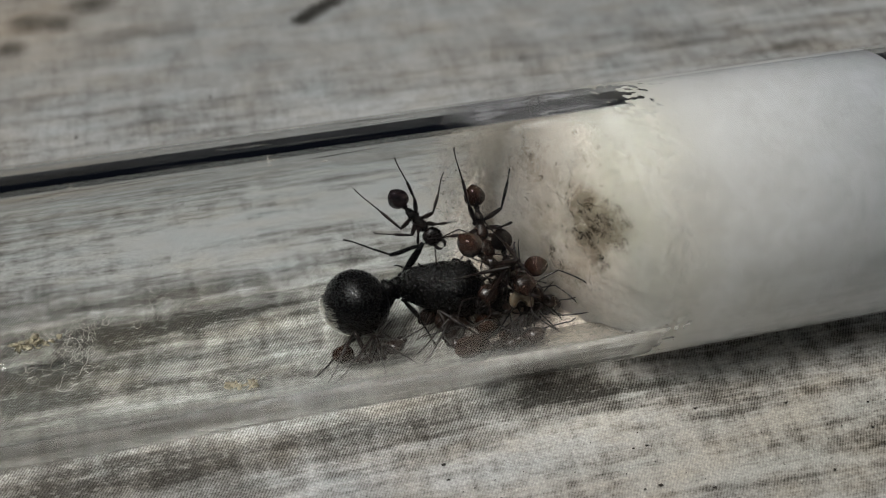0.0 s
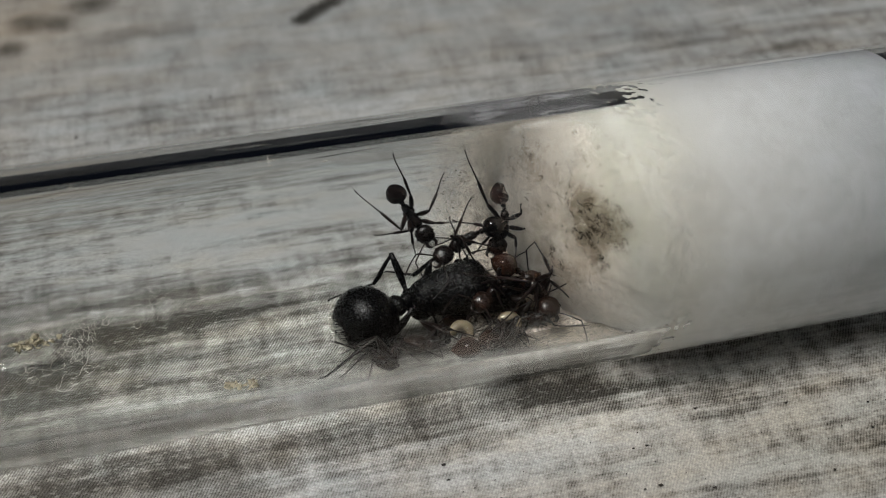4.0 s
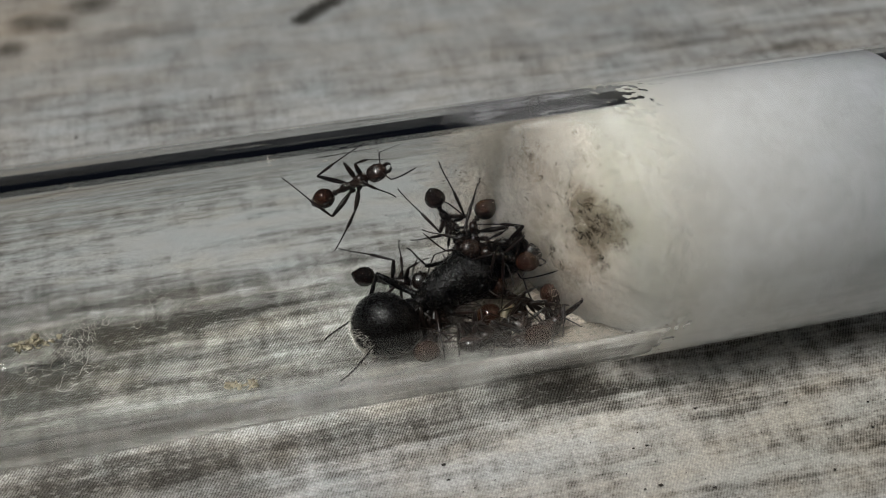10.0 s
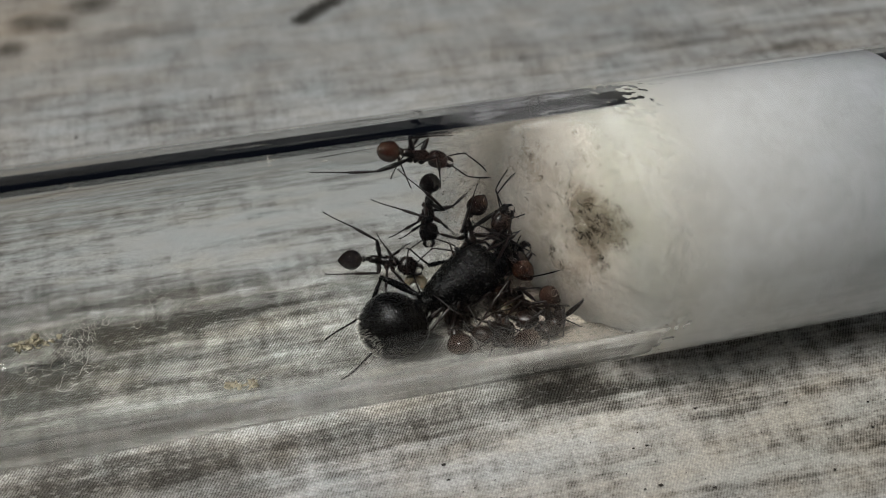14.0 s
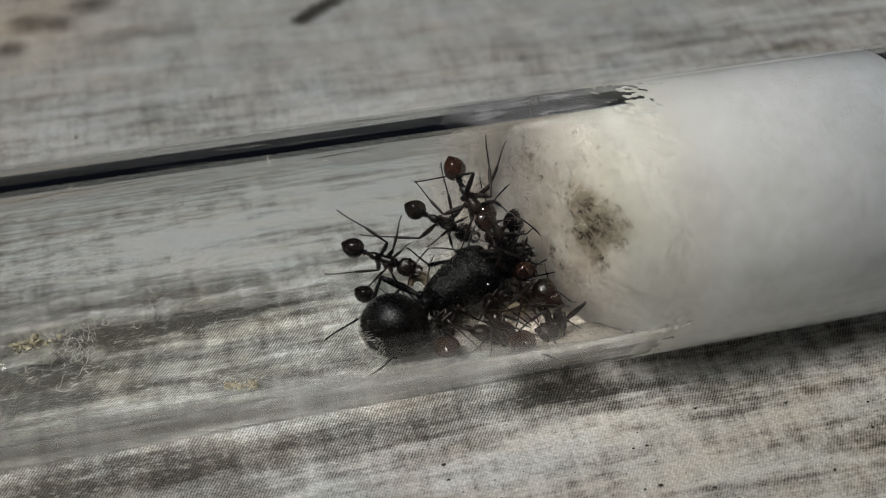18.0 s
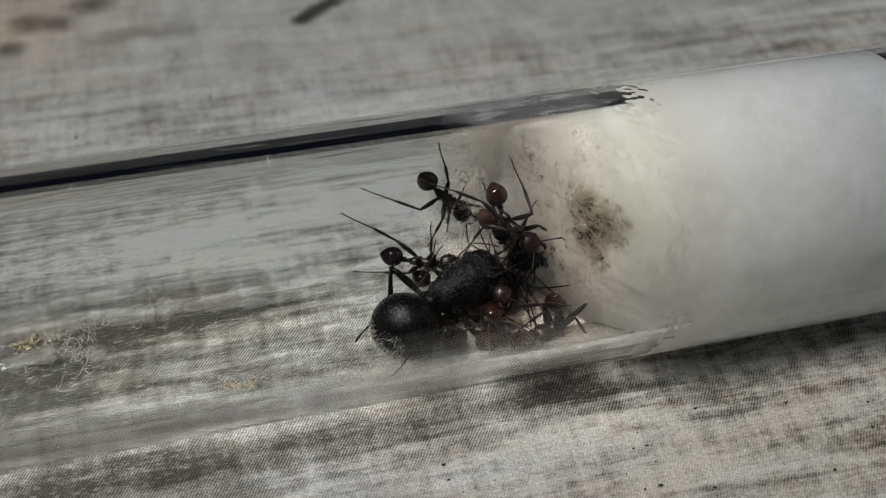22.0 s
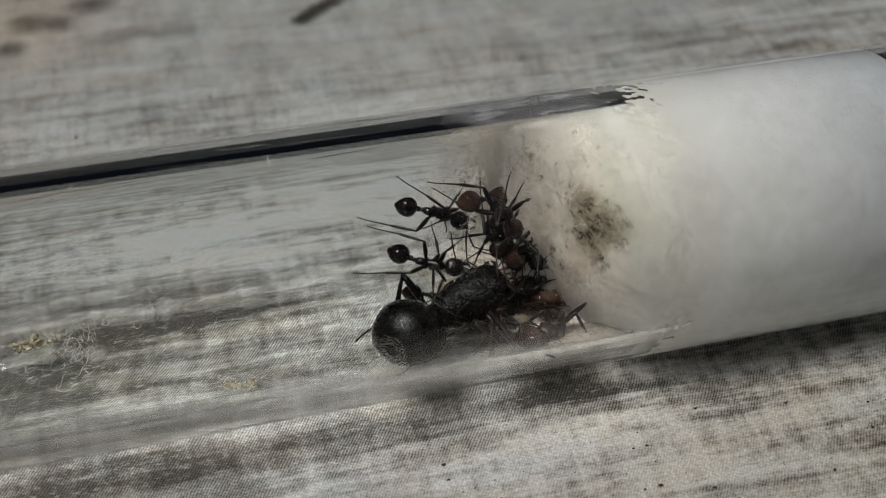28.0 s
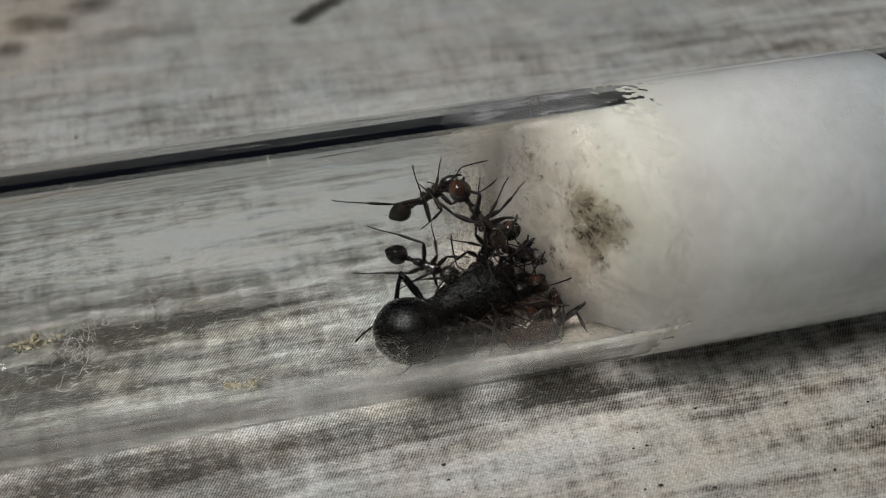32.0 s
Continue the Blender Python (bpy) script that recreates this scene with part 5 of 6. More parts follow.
    step(w7, 1, (-6.21, -2.59, 2.48), (-4.75, -2.87, 2.62), (-2.77, -1.67, 2.13), 1)
    step(w7, 2, (-5.96, -2.85, 2.61), (-4.41, -2.47, 2.42), (-2.52, -1.62, 2.12), 1)
    step(w7, 3, (-4.89, -3.60, 3.07), (-3.14, -2.58, 2.47), (-1.54, -1.88, 2.20), 1)
    step(w7, 3.5, (-4.30, -4.16, 3.54), (-2.60, -2.49, 2.43), (-0.93, -1.95, 2.22), 1)
    step(w7, 4.1, (-3.69, -1.57, 2.11), (-4.30, -4.16, 3.54), (-5.08, -4.76, 4.19), 1)
    step(w7, 4.7, (-4.72, -3.40, 2.93), (-5.97, -3.72, 3.17), (-7.24, -2.95, 2.66), 1)
    step(w7, 5.5, (-6.24, -3.78, 3.21), (-7.41, -2.29, 2.35), (-8.42, -0.88, 1.96), 1)
    step(w7, 6, (-8.28, -3.32, 2.88), (-8.50, -0.48, 1.92), (-8.29, 1.28, 2.04), 1)
    step(w7, 6.5, (-9.08, -1.25, 2.03), (-8.90, 1.15, 2.01), (-8.78, 2.90, 2.63), 1)
    step(w7, 7, (-8.46, 0.01, 1.90), (-8.47, 2.25, 2.33), (-8.52, 3.88, 3.29), 1)
    step(w7, 7.5, (-8.10, 2.96, 2.67), (-7.24, 4.45, 3.83), (-6.42, 5.39, 5.14), 1)
    step(w7, 8, (-7.62, 4.47, 3.85), (-6.74, 5.51, 5.39), (-5.78, 6.06, 7.26), 1)
    step(w7, 8.5, (-7.10, 5.22, 4.84), (-5.90, 5.95, 6.65), (-4.83, 6.10, 8.23), 1)
    step(w7, 9, (-6.54, 5.82, 6.17), (-5.12, 6.10, 7.95), (-3.88, 5.98, 9.23), 1)
    step(w7, 10, (-5.98, 5.39, 8.80), (-4.21, 5.36, 9.62), (-2.61, 5.24, 10.30), 0)
    step(w7, 11, (-4.32, 4.79, 11.06), (-2.62, 4.78, 11.09), (-0.89, 4.79, 11.06), 0)
    step(w7, 12, (-3.51, 4.03, 12.37), (-1.81, 4.38, 11.64), (0.31, 4.55, 11.00), 0)
    step(w7, 13, (-2.87, 3.49, 12.97), (-1.02, 4.17, 11.64), (0.86, 4.24, 10.72), 0)
    step(w7, 14, (-2.40, 3.35, 13.09), (-0.82, 3.96, 12.17), (0.83, 4.13, 11.11), 0)
    step(w7, 14.5, (-2.33, 3.39, 13.06), (-0.66, 3.94, 12.03), (0.87, 4.01, 11.10), 0)
    step(w7, 16.5, (-0.30, 3.61, 11.97), (0.85, 3.16, 10.32), (2.22, 2.37, 8.94), 0)
    step(w7, 17, (-0.14, 3.29, 11.80), (0.85, 2.44, 10.03), (1.99, 1.44, 8.67), 0)
    step(w7, 18, (1.32, 2.64, 11.27), (1.93, 1.74, 9.96), (2.92, 0.45, 8.46), 0)
    step(w7, 19, (2.03, 2.50, 11.04), (2.85, 1.34, 9.46), (3.82, -0.12, 7.88), 0)
    step(w7, 20, (2.42, 2.00, 10.30), (3.19, 0.87, 8.92), (4.03, -0.39, 7.62), 0)
    step(w7, 21, (3.26, 1.89, 9.80), (3.94, 0.79, 8.48), (5.00, -0.27, 7.40), 0)
    step(w7, 22, (3.66, 2.07, 9.48), (4.29, 0.98, 8.14), (5.59, -0.13, 7.04), 0)
    step(w7, 23, (3.07, 2.16, 9.61), (3.96, 1.06, 8.23), (5.45, 0.02, 7.17), 0)
    step(w7, 24, (3.02, 2.26, 9.75), (3.26, 1.31, 8.52), (4.58, 0.29, 7.43), 0)
    step(w7, 25, (2.83, 2.18, 9.64), (3.23, 1.36, 8.57), (4.23, 0.28, 7.42), 0)
    step(w7, 27.5, (2.52, 2.17, 9.62), (3.81, 1.94, 9.30), (4.62, 0.95, 8.11), 0)
    step(w7, 28, (2.48, 2.12, 9.54), (3.75, 1.69, 8.98), (4.22, 0.71, 7.85), 0)
    step(w7, 29, (2.02, 2.35, 9.88), (2.75, 1.79, 9.10), (3.76, 0.92, 8.08), 0)
    step(w7, 30, (1.99, 2.22, 9.69), (2.79, 1.53, 8.78), (3.70, 0.70, 7.84), 0)
    step(w7, 31, (2.08, 2.15, 9.59), (2.91, 1.45, 8.69), (3.65, 0.46, 7.60), 0)
    step(w7, 32, (1.73, 2.28, 9.78), (2.50, 1.43, 8.66), (3.26, 0.27, 7.41), 0)
    plant(w7, "hl", 0, (-7.82, -4.68, 3.13))
    plant(w7, "hl", 6, (-10.55, -5.34, 3.87))
    plant(w7, "hl", 7, (-11.05, -1.09, 1.34))
    plant(w7, "hl", 8, (-10.76, 5.59, 4.22))
    plant(w7, "hr", 6, (-5.79, -4.22, 2.73))
    plant(w7, "hr", 7, (-7.48, -3.37, 2.15))
    plant(w7, "hr", 8, (-7.30, 2.21, 1.62))
    plant(w7, "hr", 10, (-8.35, 6.47, 10.11))
    plant(w7, "mr", 10, (-5.96, 3.24, 6.17))
    plant(w7, "hl", 10, (-4.06, 4.80, 12.91))
    plant(w7, "hr", 11, (-8.38, 5.82, 10.76))
    plant(w7, "mr", 11, (-2.95, 4.04, 9.04))
    plant(w7, "hr", 12, (-8.41, 5.33, 11.11))
    plant(w7, "mr", 12, (-2.11, 3.63, 9.57))
    plant(w7, "hl", 12, (-1.95, 3.64, 13.85))
    plant(w7, "ml", 12, (0.08, 4.31, 13.36))
    plant(w7, "mr", 13, (-1.46, 3.50, 9.63))
    plant(w7, "ml", 13, (0.64, 4.62, 13.09))
    plant(w7, "mr", 14, (-1.24, 3.39, 10.25))
    plant(w7, "hl", 14, (-1.85, 4.25, 11.10))
    plant(w7, "ml", 14, (1.49, 4.65, 12.88))
    plant(w7, "mr", 16.5, (-0.80, 4.17, 10.00))
    plant(w7, "hl", 16.5, (3.20, 4.70, 12.50))
    plant(w7, "ml", 16.5, (4.61, 4.12, 12.06))
    plant(w7, "hr", 18, (-0.91, 3.64, 10.43))
    plant(w7, "hl", 18, (3.35, 3.98, 12.88))
    plant(w7, "ml", 18, (4.45, 3.57, 12.43))
    plant(w7, "hl", 20, (4.79, 3.51, 12.01))
    plant(w7, "ml", 20, (5.55, 2.28, 10.42))
    plant(w7, "hr", 20, (-0.54, 3.79, 10.41))
    plant(w7, "hl", 21, (5.59, 3.11, 10.89))
    plant(w7, "ml", 21, (6.08, 2.20, 9.87))
    plant(w7, "hl", 22, (4.93, 3.84, 10.91))
    plant(w7, "ml", 22, (6.09, 2.01, 8.91))
    plant(w7, "hl", 25, (4.85, 3.53, 10.80))
    plant(w7, "ml", 25, (5.53, 2.69, 9.93))
    plant(w7, "hl", 28, (4.63, 3.21, 10.00))
    plant(w7, "ml", 28, (5.55, 2.78, 9.86))
    plant(w7, "hr", 28, (-0.05, 4.17, 9.85))
    knee(w7, "hr", 10, (-5.90, 4.41, 8.29))
    knee(w7, "mr", 10, (-4.64, 3.77, 7.78))
    knee(w7, "hr", 11, (-5.36, 4.13, 9.86))
    knee(w7, "hr", 12, (-5.12, 4.27, 10.94))
    knee(w7, "hr", 13, (-2.34, 3.24, 10.23))
    knee(w7, "hr", 14, (-2.06, 2.93, 10.63))
    knee(w7, "hr", 16.5, (-1.31, 3.36, 10.03))
    knee(w7, "hr", 18, (1.93, 1.74, 11.96))
    step(w9, 0, (0.39, -3.87, 3.29), (0.06, -2.16, 2.29), (0.14, -0.36, 1.91), 1)
    step(w9, 1, (0.44, -2.29, 2.35), (0.48, -0.44, 1.92), (0.52, 1.24, 2.03), 1)
    step(w9, 2, (0.95, -2.48, 2.43), (0.58, -0.75, 1.95), (0.81, 0.95, 1.98), 1)
    step(w9, 3.5, (1.01, -0.86, 1.96), (-0.26, -2.04, 2.25), (-1.62, -1.92, 2.21), 1)
    step(w9, 5.5, (-0.60, -1.28, 2.04), (-2.01, -2.13, 2.28), (-3.50, -3.52, 3.02), 1)
    step(w9, 6, (-1.09, -1.14, 2.01), (-2.17, -2.07, 2.26), (-3.60, -3.20, 2.81), 1)
    step(w9, 7, (-2.61, -4.03, 3.42), (-2.36, -1.36, 2.05), (-1.65, 0.33, 1.91), 1)
    step(w9, 8, (-2.76, -4.66, 4.07), (-2.20, -1.41, 2.07), (-1.31, 0.26, 1.91), 1)
    step(w9, 9, (-2.05, -4.44, 3.82), (-1.22, -1.40, 2.06), (-0.59, 0.33, 1.91), 1)
    step(w9, 10, (-2.13, -4.37, 3.75), (-1.09, -1.44, 2.07), (-0.42, 0.29, 1.91), 1)
    step(w9, 12, (-2.05, -4.44, 3.82), (-0.58, -1.93, 2.21), (0.14, -0.36, 1.91), 1)
    step(w9, 13, (-0.47, -3.81, 3.24), (-0.04, -1.15, 2.01), (0.71, 0.51, 1.92), 1)
    step(w9, 14, (0.28, -3.69, 3.14), (0.52, -1.01, 1.99), (1.17, 0.65, 1.93), 1)
    step(w9, 17, (-0.30, -3.92, 3.33), (0.12, -1.20, 2.02), (0.88, 0.48, 1.92), 1)
    step(w9, 18, (-0.84, -4.86, 4.32), (-0.11, -1.43, 2.07), (0.71, 0.51, 1.92), 1)
    step(w9, 19, (-1.10, -4.96, 4.45), (-0.28, -1.38, 2.06), (0.58, 0.30, 1.91), 1)
    step(w9, 20, (-2.65, -3.47, 2.98), (-1.14, -2.08, 2.27), (0.35, -0.97, 1.98), 1)
    step(w9, 21, (-2.59, -3.50, 3.00), (-1.14, -2.08, 2.27), (0.35, -0.97, 1.98), 1)
    step(w9, 22, (0.20, -2.00, 2.24), (0.60, 0.05, 1.90), (1.30, 1.51, 2.09), 1)
    step(w9, 23, (0.89, -1.87, 2.42), (1.13, 0.08, 2.29), (1.64, 1.46, 2.60), 1)
    step(w9, 24, (1.73, -1.75, 2.39), (1.80, -0.07, 2.28), (1.81, 1.43, 2.59), 1)
    step(w9, 25.5, (2.29, -1.62, 2.36), (2.20, 0.08, 2.29), (2.03, 1.59, 2.64), 1)
    step(w9, 28, (1.84, -1.97, 2.44), (2.54, 0.00, 2.28), (3.07, 1.40, 2.58), 1)
    step(w9, 30, (2.76, -1.18, 2.30), (3.21, 0.54, 2.35), (3.95, 2.00, 2.81), 1)
    step(w9, 32, (3.25, -1.48, 2.34), (3.73, 0.43, 2.34), (4.30, 1.95, 2.79), 1)
    step(w10, 0, (3.37, -3.36, 2.91), (5.03, -1.44, 2.07), (6.45, -0.69, 1.94), 1)
    step(w10, 1, (3.25, -4.40, 3.77), (5.00, -1.76, 2.16), (6.25, -0.64, 1.93), 1)
    step(w10, 2, (2.81, -3.48, 2.99), (4.09, -2.95, 2.66), (5.55, -1.28, 2.04), 1)
    step(w10, 3.5, (2.94, -3.06, 2.72), (4.09, -2.53, 2.45), (5.23, -3.01, 2.70), 1)
    step(w10, 5.5, (2.74, -2.56, 2.46), (2.62, -0.46, 1.92), (1.84, 0.73, 1.94), 1)
    step(w10, 7, (2.41, -0.97, 1.98), (1.26, -1.55, 2.10), (0.04, -2.92, 2.64), 1)
    step(w10, 8, (1.73, 0.87, 2.93), (2.10, -0.94, 2.61), (2.65, -2.78, 2.90), 0)
    step(w10, 9, (1.29, -0.51, 2.63), (1.84, -1.92, 2.68), (1.34, -4.31, 3.77), 0)
    step(w10, 10, (2.47, -1.10, 2.29), (1.27, -2.80, 2.73), (0.48, -4.90, 4.37), 1)
    step(w10, 11, (2.72, -1.22, 2.30), (1.27, -2.80, 2.73), (0.30, -3.20, 2.93), 1)
    step(w10, 12, (3.31, -1.50, 2.34), (3.27, 0.07, 2.29), (3.29, 1.55, 2.63), 1)
    step(w10, 13, (3.28, -1.61, 2.36), (3.44, 0.04, 2.28), (3.46, 1.52, 2.62), 1)
    step(w10, 14.5, (3.07, -2.24, 2.52), (3.32, -0.42, 2.26), (3.30, 1.16, 2.50), 1)
    step(w10, 17, (3.15, -2.07, 2.47), (3.11, -0.13, 2.27), (3.14, 1.39, 2.57), 1)
    step(w10, 18, (3.01, -2.56, 2.63), (3.05, -0.36, 2.26), (3.09, 1.20, 2.51), 1)
    step(w10, 19, (1.92, -4.11, 3.49), (2.28, -1.05, 1.99), (2.41, 0.84, 1.96), 1)
    step(w10, 20, (1.96, -3.88, 3.29), (2.41, -0.97, 1.98), (2.58, 0.80, 1.95), 1)
    step(w10, 22, (1.73, -3.98, 3.37), (2.73, -1.37, 2.05), (3.44, 0.62, 1.93), 1)
    step(w10, 25, (1.98, -4.15, 3.53), (3.06, -1.47, 2.08), (3.78, 0.54, 1.92), 1)
    step(w10, 27.5, (2.92, -4.66, 4.06), (4.68, -2.00, 2.24), (5.60, -0.14, 1.90), 1)
    step(w10, 28, (2.94, -4.69, 4.09), (2.41, -3.09, 2.74), (1.05, -4.71, 4.12), 1)
    step(w10, 29, (3.24, -3.95, 3.35), (2.13, -3.43, 2.96), (0.93, -4.56, 3.95), 1)
    step(w10, 32, (2.78, -4.49, 3.87), (2.10, -2.96, 2.66), (0.91, -3.51, 3.01), 1)
    step(w11, 0, (0.69, 1.20, 2.02), (1.95, 0.47, 1.92), (3.32, 0.16, 1.90), 1)
    step(w11, 6, (0.52, 1.24, 2.03), (1.84, 0.73, 1.94), (3.21, 0.43, 1.92), 1)
    step(w11, 8, (-1.94, 2.30, 2.35), (-0.34, 2.21, 2.31), (1.09, 2.15, 2.29), 1)
    step(w11, 9, (-3.42, 3.42, 2.95), (-1.95, 3.11, 2.75), (-0.59, 3.07, 2.73), 1)
    step(w11, 10, (-3.60, 3.42, 2.95), (-2.21, 3.05, 2.72), (-0.92, 2.85, 2.61), 1)
    step(w11, 11, (-4.08, 3.17, 2.79), (-2.42, 3.08, 2.73), (-0.73, 3.41, 2.94), 1)
    step(w11, 12, (-4.32, 3.20, 2.81), (-2.53, 3.42, 2.95), (-0.22, 3.56, 3.05), 1)
    step(w11, 13, (-4.39, 3.37, 2.92), (-2.51, 3.48, 2.99), (-0.47, 3.60, 3.07), 1)
    step(w11, 13.5, (-4.68, 4.06, 3.45), (-2.85, 3.91, 3.32), (-0.93, 3.66, 3.12), 1)
    step(w11, 14, (-4.68, 4.53, 3.92), (-2.77, 4.26, 3.64), (-1.10, 3.68, 3.14), 1)
    step(w11, 14.5, (-4.67, 5.06, 4.59), (-3.07, 4.55, 3.94), (-1.63, 3.75, 3.19), 1)
    step(w11, 16.5, (-5.03, 4.88, 4.34), (-3.52, 4.14, 3.52), (-1.47, 3.64, 3.11), 1)
    step(w11, 17, (-4.55, 4.64, 4.04), (-2.85, 3.91, 3.32), (-0.76, 3.60, 3.08), 1)
    step(w11, 18, (-4.31, 4.92, 4.39), (-2.76, 4.32, 3.69), (-0.85, 3.49, 3.00), 1)
    step(w11, 19, (-4.48, 5.08, 4.63), (-3.09, 4.48, 3.86), (-1.18, 3.66, 3.12), 1)
    step(w11, 20, (-3.06, 4.43, 3.80), (-1.35, 3.86, 3.28), (0.53, 3.67, 3.13), 1)
    step(w11, 21, (-2.55, 4.79, 4.22), (-1.06, 4.19, 3.57), (0.73, 3.77, 3.20), 1)
    step(w11, 22, (-1.87, 4.29, 3.66), (-0.26, 3.87, 3.28), (1.42, 3.58, 3.06), 1)
    step(w11, 23, (-1.50, 4.03, 3.42), (0.16, 3.66, 3.12), (1.84, 3.52, 3.02), 1)
    step(w11, 24, (-0.97, 3.96, 3.36), (0.59, 3.60, 3.08), (2.13, 3.48, 2.99), 1)
    step(w11, 25, (-0.86, 3.94, 3.35), (0.69, 3.59, 3.07), (2.20, 3.47, 2.99), 1)
    step(w11, 27.5, (-1.51, 4.30, 3.67), (0.07, 3.73, 3.18), (1.72, 3.29, 2.86), 1)
    step(w11, 28, (-1.50, 4.35, 3.72), (0.08, 3.76, 3.20), (1.79, 3.28, 2.85), 1)
    step(w11, 29, (-1.57, 4.51, 3.90), (-0.03, 3.92, 3.33), (1.72, 3.29, 2.86), 1)
    step(w11, 30, (-1.75, 4.51, 3.89), (-0.14, 3.94, 3.34), (1.49, 3.09, 2.74), 1)
    step(w11, 31, (-2.33, 4.99, 4.49), (-0.73, 4.55, 3.93), (0.90, 3.71, 3.16), 1)
    step(w11, 32, (-1.74, 4.38, 3.75), (-0.13, 3.64, 3.11), (1.41, 2.72, 2.54), 1)
    plant(w11, "hl", 9, (-5.38, 5.55, 4.15))
    plant(w11, "hl", 13, (-6.66, 5.71, 4.39))
    plant(w11, "hl", 14, (-6.08, 6.61, 6.62))
    plant(w11, "hl", 17, (-4.12, 6.74, 8.41))
    plant(w11, "hl", 18, (-5.20, 6.60, 6.59))
    plant(w11, "hl", 20, (-5.17, 6.59, 6.54))
    plant(w11, "hl", 23, (-3.34, 5.87, 4.67))
    plant(w11, "hl", 28, (-3.45, 6.15, 5.21))
    plant(w11, "hr", 12, (-5.32, 2.43, 1.70))
    plant(w11, "hr", 14, (-6.49, 4.56, 3.02))
    plant(w11, "hr", 20, (-5.65, 4.31, 2.81))
    plant(w11, "hr", 21, (-4.73, 4.48, 2.95))
    plant(w11, "hr", 28, (-4.74, 4.39, 2.88))
    step(w12, 0, (-0.74, 0.45, 1.82), (0.83, 1.03, 1.89), (2.31, 1.17, 1.91), 1)
    step(w12, 6, (-1.32, 1.04, 1.89), (0.32, 1.14, 1.91), (1.79, 1.27, 1.93), 1)
    step(w12, 14, (-3.20, 0.53, 1.82), (-3.06, -0.50, 1.82), (-2.77, -2.45, 2.30), 1)
    step(w12, 17, (-3.71, 1.52, 1.99), (-3.29, 0.07, 1.80), (-2.79, -1.75, 2.05), 1)
    step(w12, 18, (-4.20, 2.57, 2.36), (-2.98, 1.58, 2.01), (-1.58, 0.64, 1.83), 1)
    step(w12, 19, (-4.13, 2.77, 2.45), (-2.77, 1.75, 2.05), (-1.37, 0.82, 1.85), 1)
    step(w12, 20, (-3.81, 3.10, 2.63), (-2.31, 2.25, 2.22), (-1.15, 1.00, 1.88), 1)
    step(w12, 21, (-1.74, 3.22, 2.70), (-0.89, 2.19, 2.20), (0.54, 1.31, 1.94), 1)
    step(w12, 22, (-0.38, 2.84, 2.49), (0.67, 1.91, 2.10), (1.86, 0.81, 1.85), 1)
    step(w12, 25, (0.28, 2.55, 2.35), (1.37, 1.78, 2.06), (2.55, 0.66, 1.84), 1)
    step(w12, 28, (-1.23, 2.25, 2.22), (0.24, 1.58, 2.00), (1.41, 0.44, 1.82), 1)
    step(w12, 29, (-2.64, 1.52, 1.99), (-1.01, 1.62, 2.01), (0.33, 0.44, 1.82), 1)
    step(w12, 32, (-1.06, 1.42, 1.96), (0.58, 1.51, 1.99), (1.81, 0.59, 1.83), 1)
    step(w13, 0, (1.99, -3.90, 3.31), (2.90, -4.70, 4.11), (4.03, -3.95, 3.35), 1)
    step(w13, 3, (1.54, -4.25, 3.62), (2.57, -4.68, 4.09), (3.89, -3.86, 3.28), 1)
    step(w13, 6, (2.90, -4.70, 4.11), (2.78, -2.42, 2.40), (2.07, -1.17, 2.01), 1)
    step(w13, 9, (3.90, -4.75, 4.18), (3.01, -3.92, 3.33), (2.10, -2.96, 2.66), 1)
    step(w13, 14, (3.60, -5.05, 4.59), (2.87, -3.84, 3.26), (1.95, -2.89, 2.63), 1)
    step(w13, 20, (3.46, -5.01, 4.52), (2.87, -3.31, 2.87), (1.90, -2.46, 2.42), 1)
    step(w13, 26, (3.68, -4.43, 3.81), (3.07, -3.21, 2.81), (2.15, -2.18, 2.30), 1)
    step(w13, 32, (4.03, -3.95, 3.35), (3.07, -3.21, 2.81), (2.11, -2.32, 2.36), 1)
    step(w14, 0, (2.77, -1.10, 2.61), (4.02, -0.42, 2.64), (5.15, -0.22, 2.67), 0)
    step(w14, 3, (3.10, -1.18, 2.61), (4.19, -0.46, 2.64), (5.21, -0.01, 2.70), 0)
    step(w14, 6, (4.76, -0.95, 2.75), (4.14, 0.07, 2.90), (3.69, 1.12, 3.25), 0)
    step(w14, 9, (4.19, 0.26, 2.95), (4.38, -1.01, 2.75), (3.60, -2.53, 2.90), 0)
    step(w14, 14, (3.97, 0.10, 2.91), (4.65, -0.69, 2.77), (4.48, -2.49, 2.89), 0)
    step(w14, 20, (3.74, -0.06, 2.87), (4.70, 0.16, 2.93), (5.77, 0.76, 3.11), 0)
    step(w14, 26, (4.99, -0.77, 2.77), (4.14, 0.07, 2.90), (3.47, 0.97, 3.19), 0)
    step(w14, 32, (4.76, -0.95, 2.75), (3.91, -0.10, 2.86), (3.14, 0.65, 3.07), 0)
    knee(queen, "hl", 0, (-0.11, 4.33, 8.00))
    knee(queen, "hl", 1, (0.08, 4.43, 8.07))
    knee(queen, "hl", 2, (-0.21, 4.36, 8.00))
    knee(queen, "hl", 3, (-1.73, 4.74, 8.41))
    knee(queen, "hl", 5.5, (-1.71, 4.38, 7.82))
    knee(queen, "hl", 7, (-1.09, 4.67, 7.92))
    knee(queen, "hl", 8, (-3.09, 4.29, 6.81))
    knee(queen, "hl", 10, (-3.13, 4.45, 6.87))
    knee(queen, "hl", 13, (-2.74, 4.19, 6.49))
    knee(queen, "hl", 17, (-3.37, 4.48, 6.85))
    knee(queen, "hl", 20, (-3.23, 4.31, 6.73))
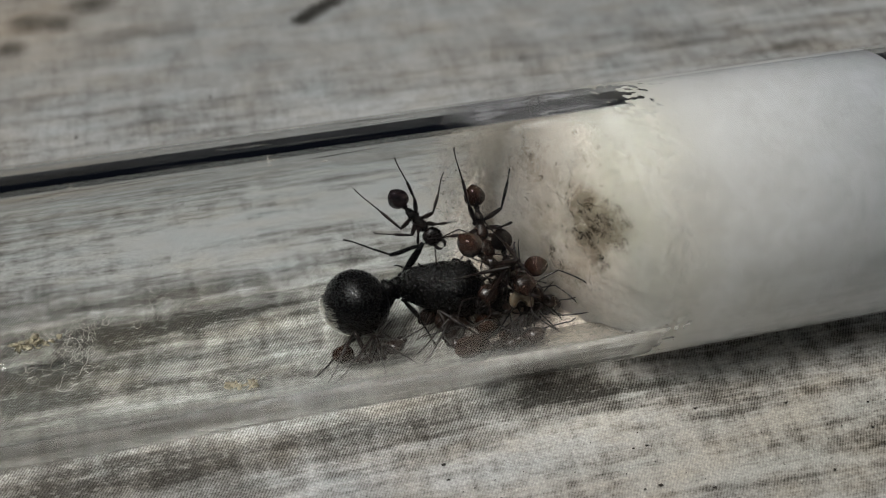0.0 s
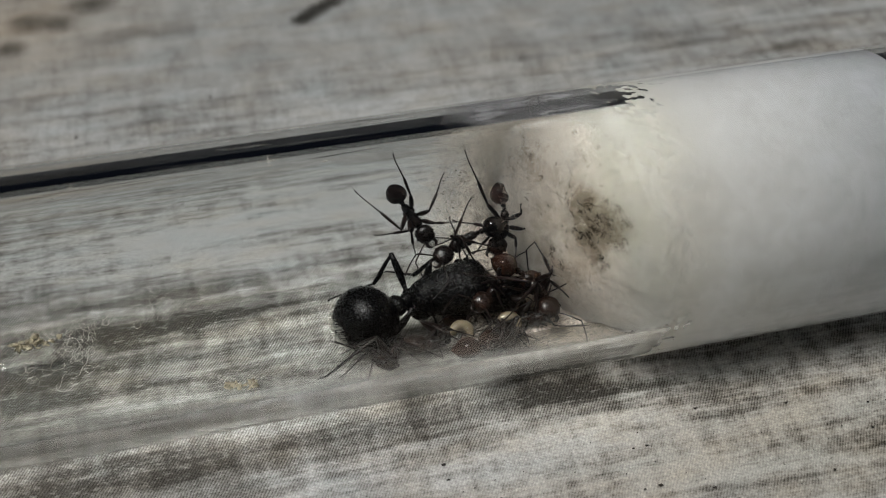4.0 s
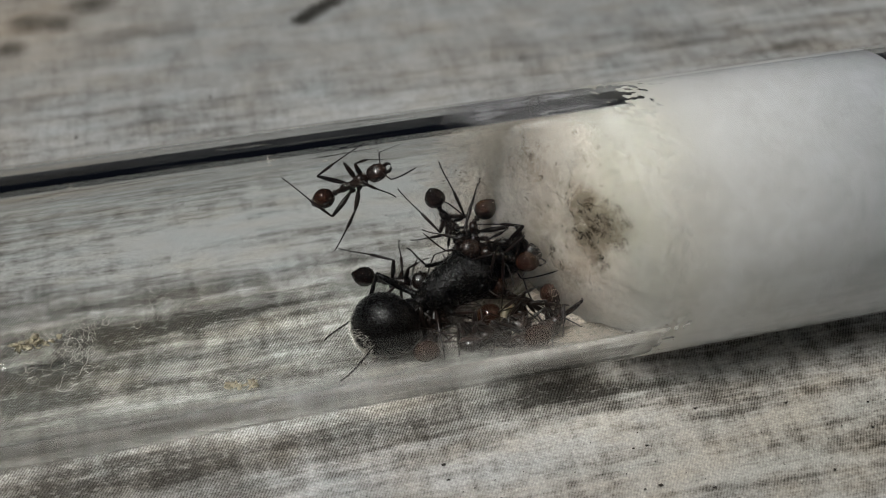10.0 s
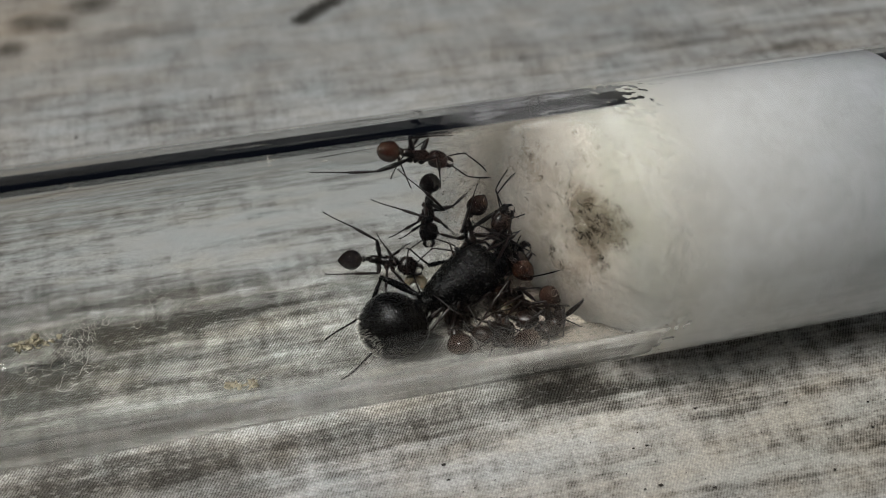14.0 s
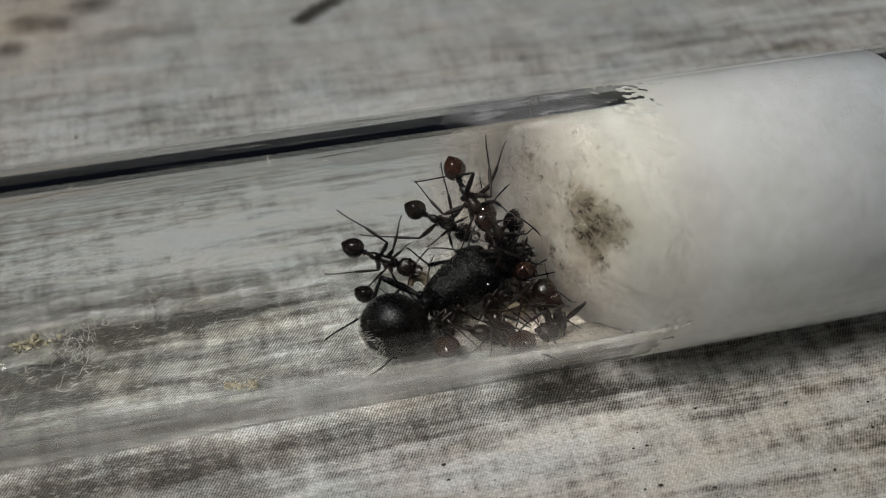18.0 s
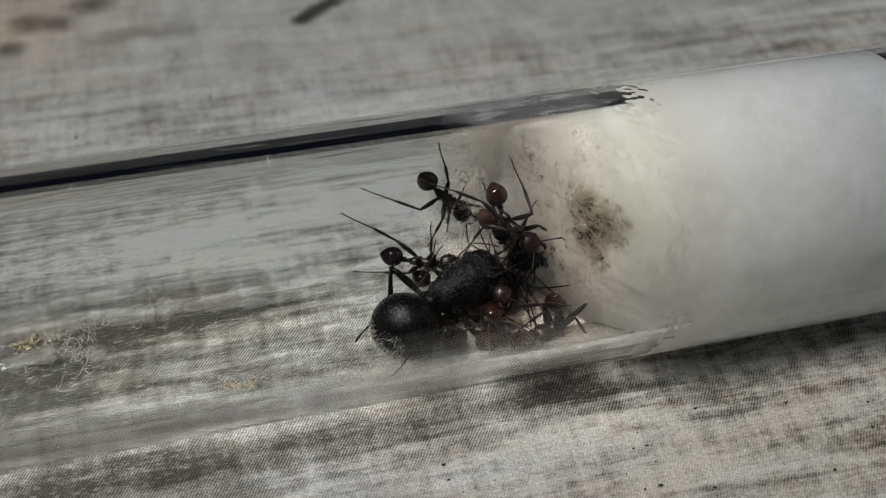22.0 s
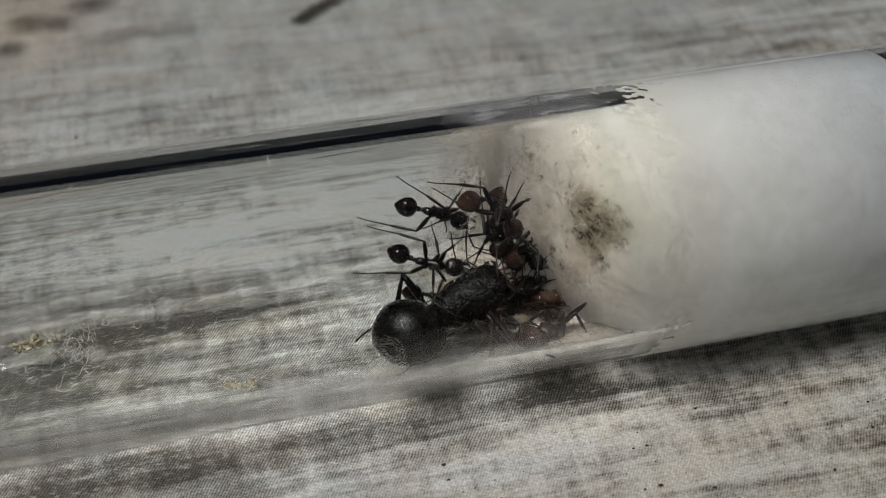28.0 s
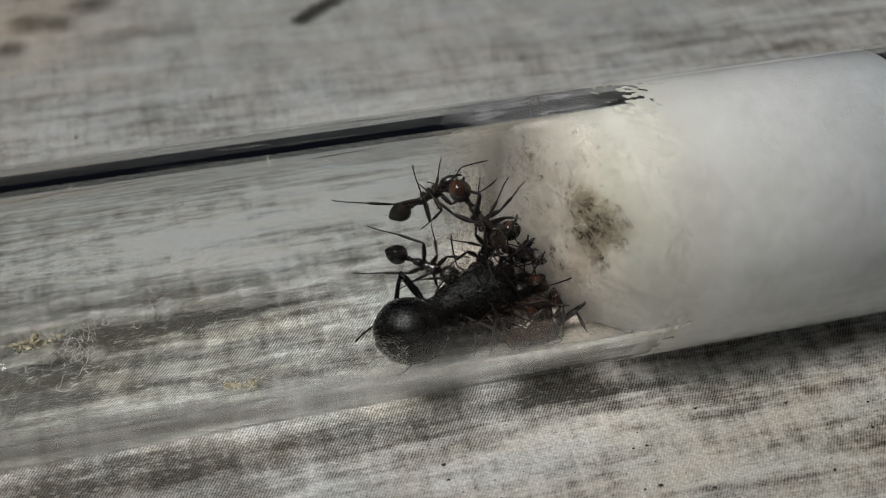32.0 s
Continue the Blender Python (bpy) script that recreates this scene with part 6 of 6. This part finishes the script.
    knee(queen, "hl", 21, (-1.72, 4.34, 6.96))
    knee(queen, "hl", 24, (-1.63, 3.94, 7.00))
    knee(queen, "hl", 28, (-1.77, 3.26, 7.15))
    knee(queen, "hl", 32, (-1.30, 3.51, 7.31))
    knee(queen, "ml", 0, (0.34, 3.84, 7.39))
    knee(queen, "ml", 3, (0.42, 3.12, 6.81))
    knee(queen, "ml", 7, (1.05, 3.39, 6.68))
    knee(queen, "ml", 12, (1.56, 3.64, 6.82))
    knee(queen, "ml", 22, (1.77, 3.17, 6.53))
    knee(queen, "ml", 28, (3.52, 1.98, 7.13))
    knee(queen, "ml", 32, (3.32, 2.29, 7.17))
    carry(larva_a, 0, (4.34, -1.78, 4.20))
    carry(larva_a, 1, (3.88, -1.19, 4.20))
    carry(larva_a, 2, (3.22, -0.90, 4.20))
    carry(larva_a, 3, (4.09, -2.07, 4.00))
    carry(larva_a, 4, (3.28, -2.82, 3.60))
    carry(larva_a, 5.2, (-0.36, -3.78, 3.20))
    carry(larva_a, 6, (-2.43, -3.97, 3.40))
    carry(larva_a, 7, (-2.29, -4.53, 3.60))
    carry(larva_a, 7.5, (-0.67, -3.61, 3.40))
    carry(larva_a, 8, (1.16, -2.79, 3.60))
    carry(larva_a, 9, (2.82, -1.69, 3.80))
    carry(larva_a, 10, (3.95, -1.33, 2.50))
    carry(larva_a, 12, (3.89, -0.98, 2.10))
    carry(larva_a, 17, (4.43, -0.52, 2.30))
    carry(larva_a, 20, (3.82, -2.78, 2.30))
    carry(larva_a, 24, (3.93, -1.51, 2.10))
    carry(larva_a, 28, (4.14, -1.98, 2.30))
    carry(larva_a, 30, (3.67, -2.48, 2.10))
    carry(larva_a, 32, (3.83, -1.22, 2.10))
    carry(larva_b, 0, (1.64, -0.68, 2.40))
    carry(larva_b, 3, (1.40, -0.96, 2.20))
    carry(larva_b, 5.2, (-1.62, -3.42, 2.80))
    carry(larva_b, 6, (-3.20, -3.90, 3.00))
    carry(larva_b, 7, (-3.13, -4.52, 3.30))
    carry(larva_b, 7.5, (-1.77, -4.16, 2.80))
    carry(larva_b, 8, (1.35, -1.12, 2.40))
    carry(larva_b, 10, (0.30, 1.87, 2.20))
    carry(larva_b, 13, (-0.60, 3.04, 2.20))
    carry(larva_b, 14, (-1.08, 2.99, 2.20))
    carry(larva_b, 17, (-0.80, 3.09, 2.20))
    carry(larva_b, 19, (-0.87, 3.10, 2.20))
    carry(larva_b, 20, (0.48, 3.42, 2.20))
    carry(larva_b, 22, (0.98, 1.71, 2.20))
    carry(larva_b, 28, (0.87, 1.99, 2.20))
    carry(larva_b, 32, (1.86, -0.56, 2.20))
    for seed, ant in enumerate((queen, w1, w2, w3, w4, w5, w7, w9, w10, w11, w12, w13, w14)):
        settle(ant, seed)
    for larva in (larva_a, larva_b):
        walk(larva["ob"], larva["rows"])


motions()
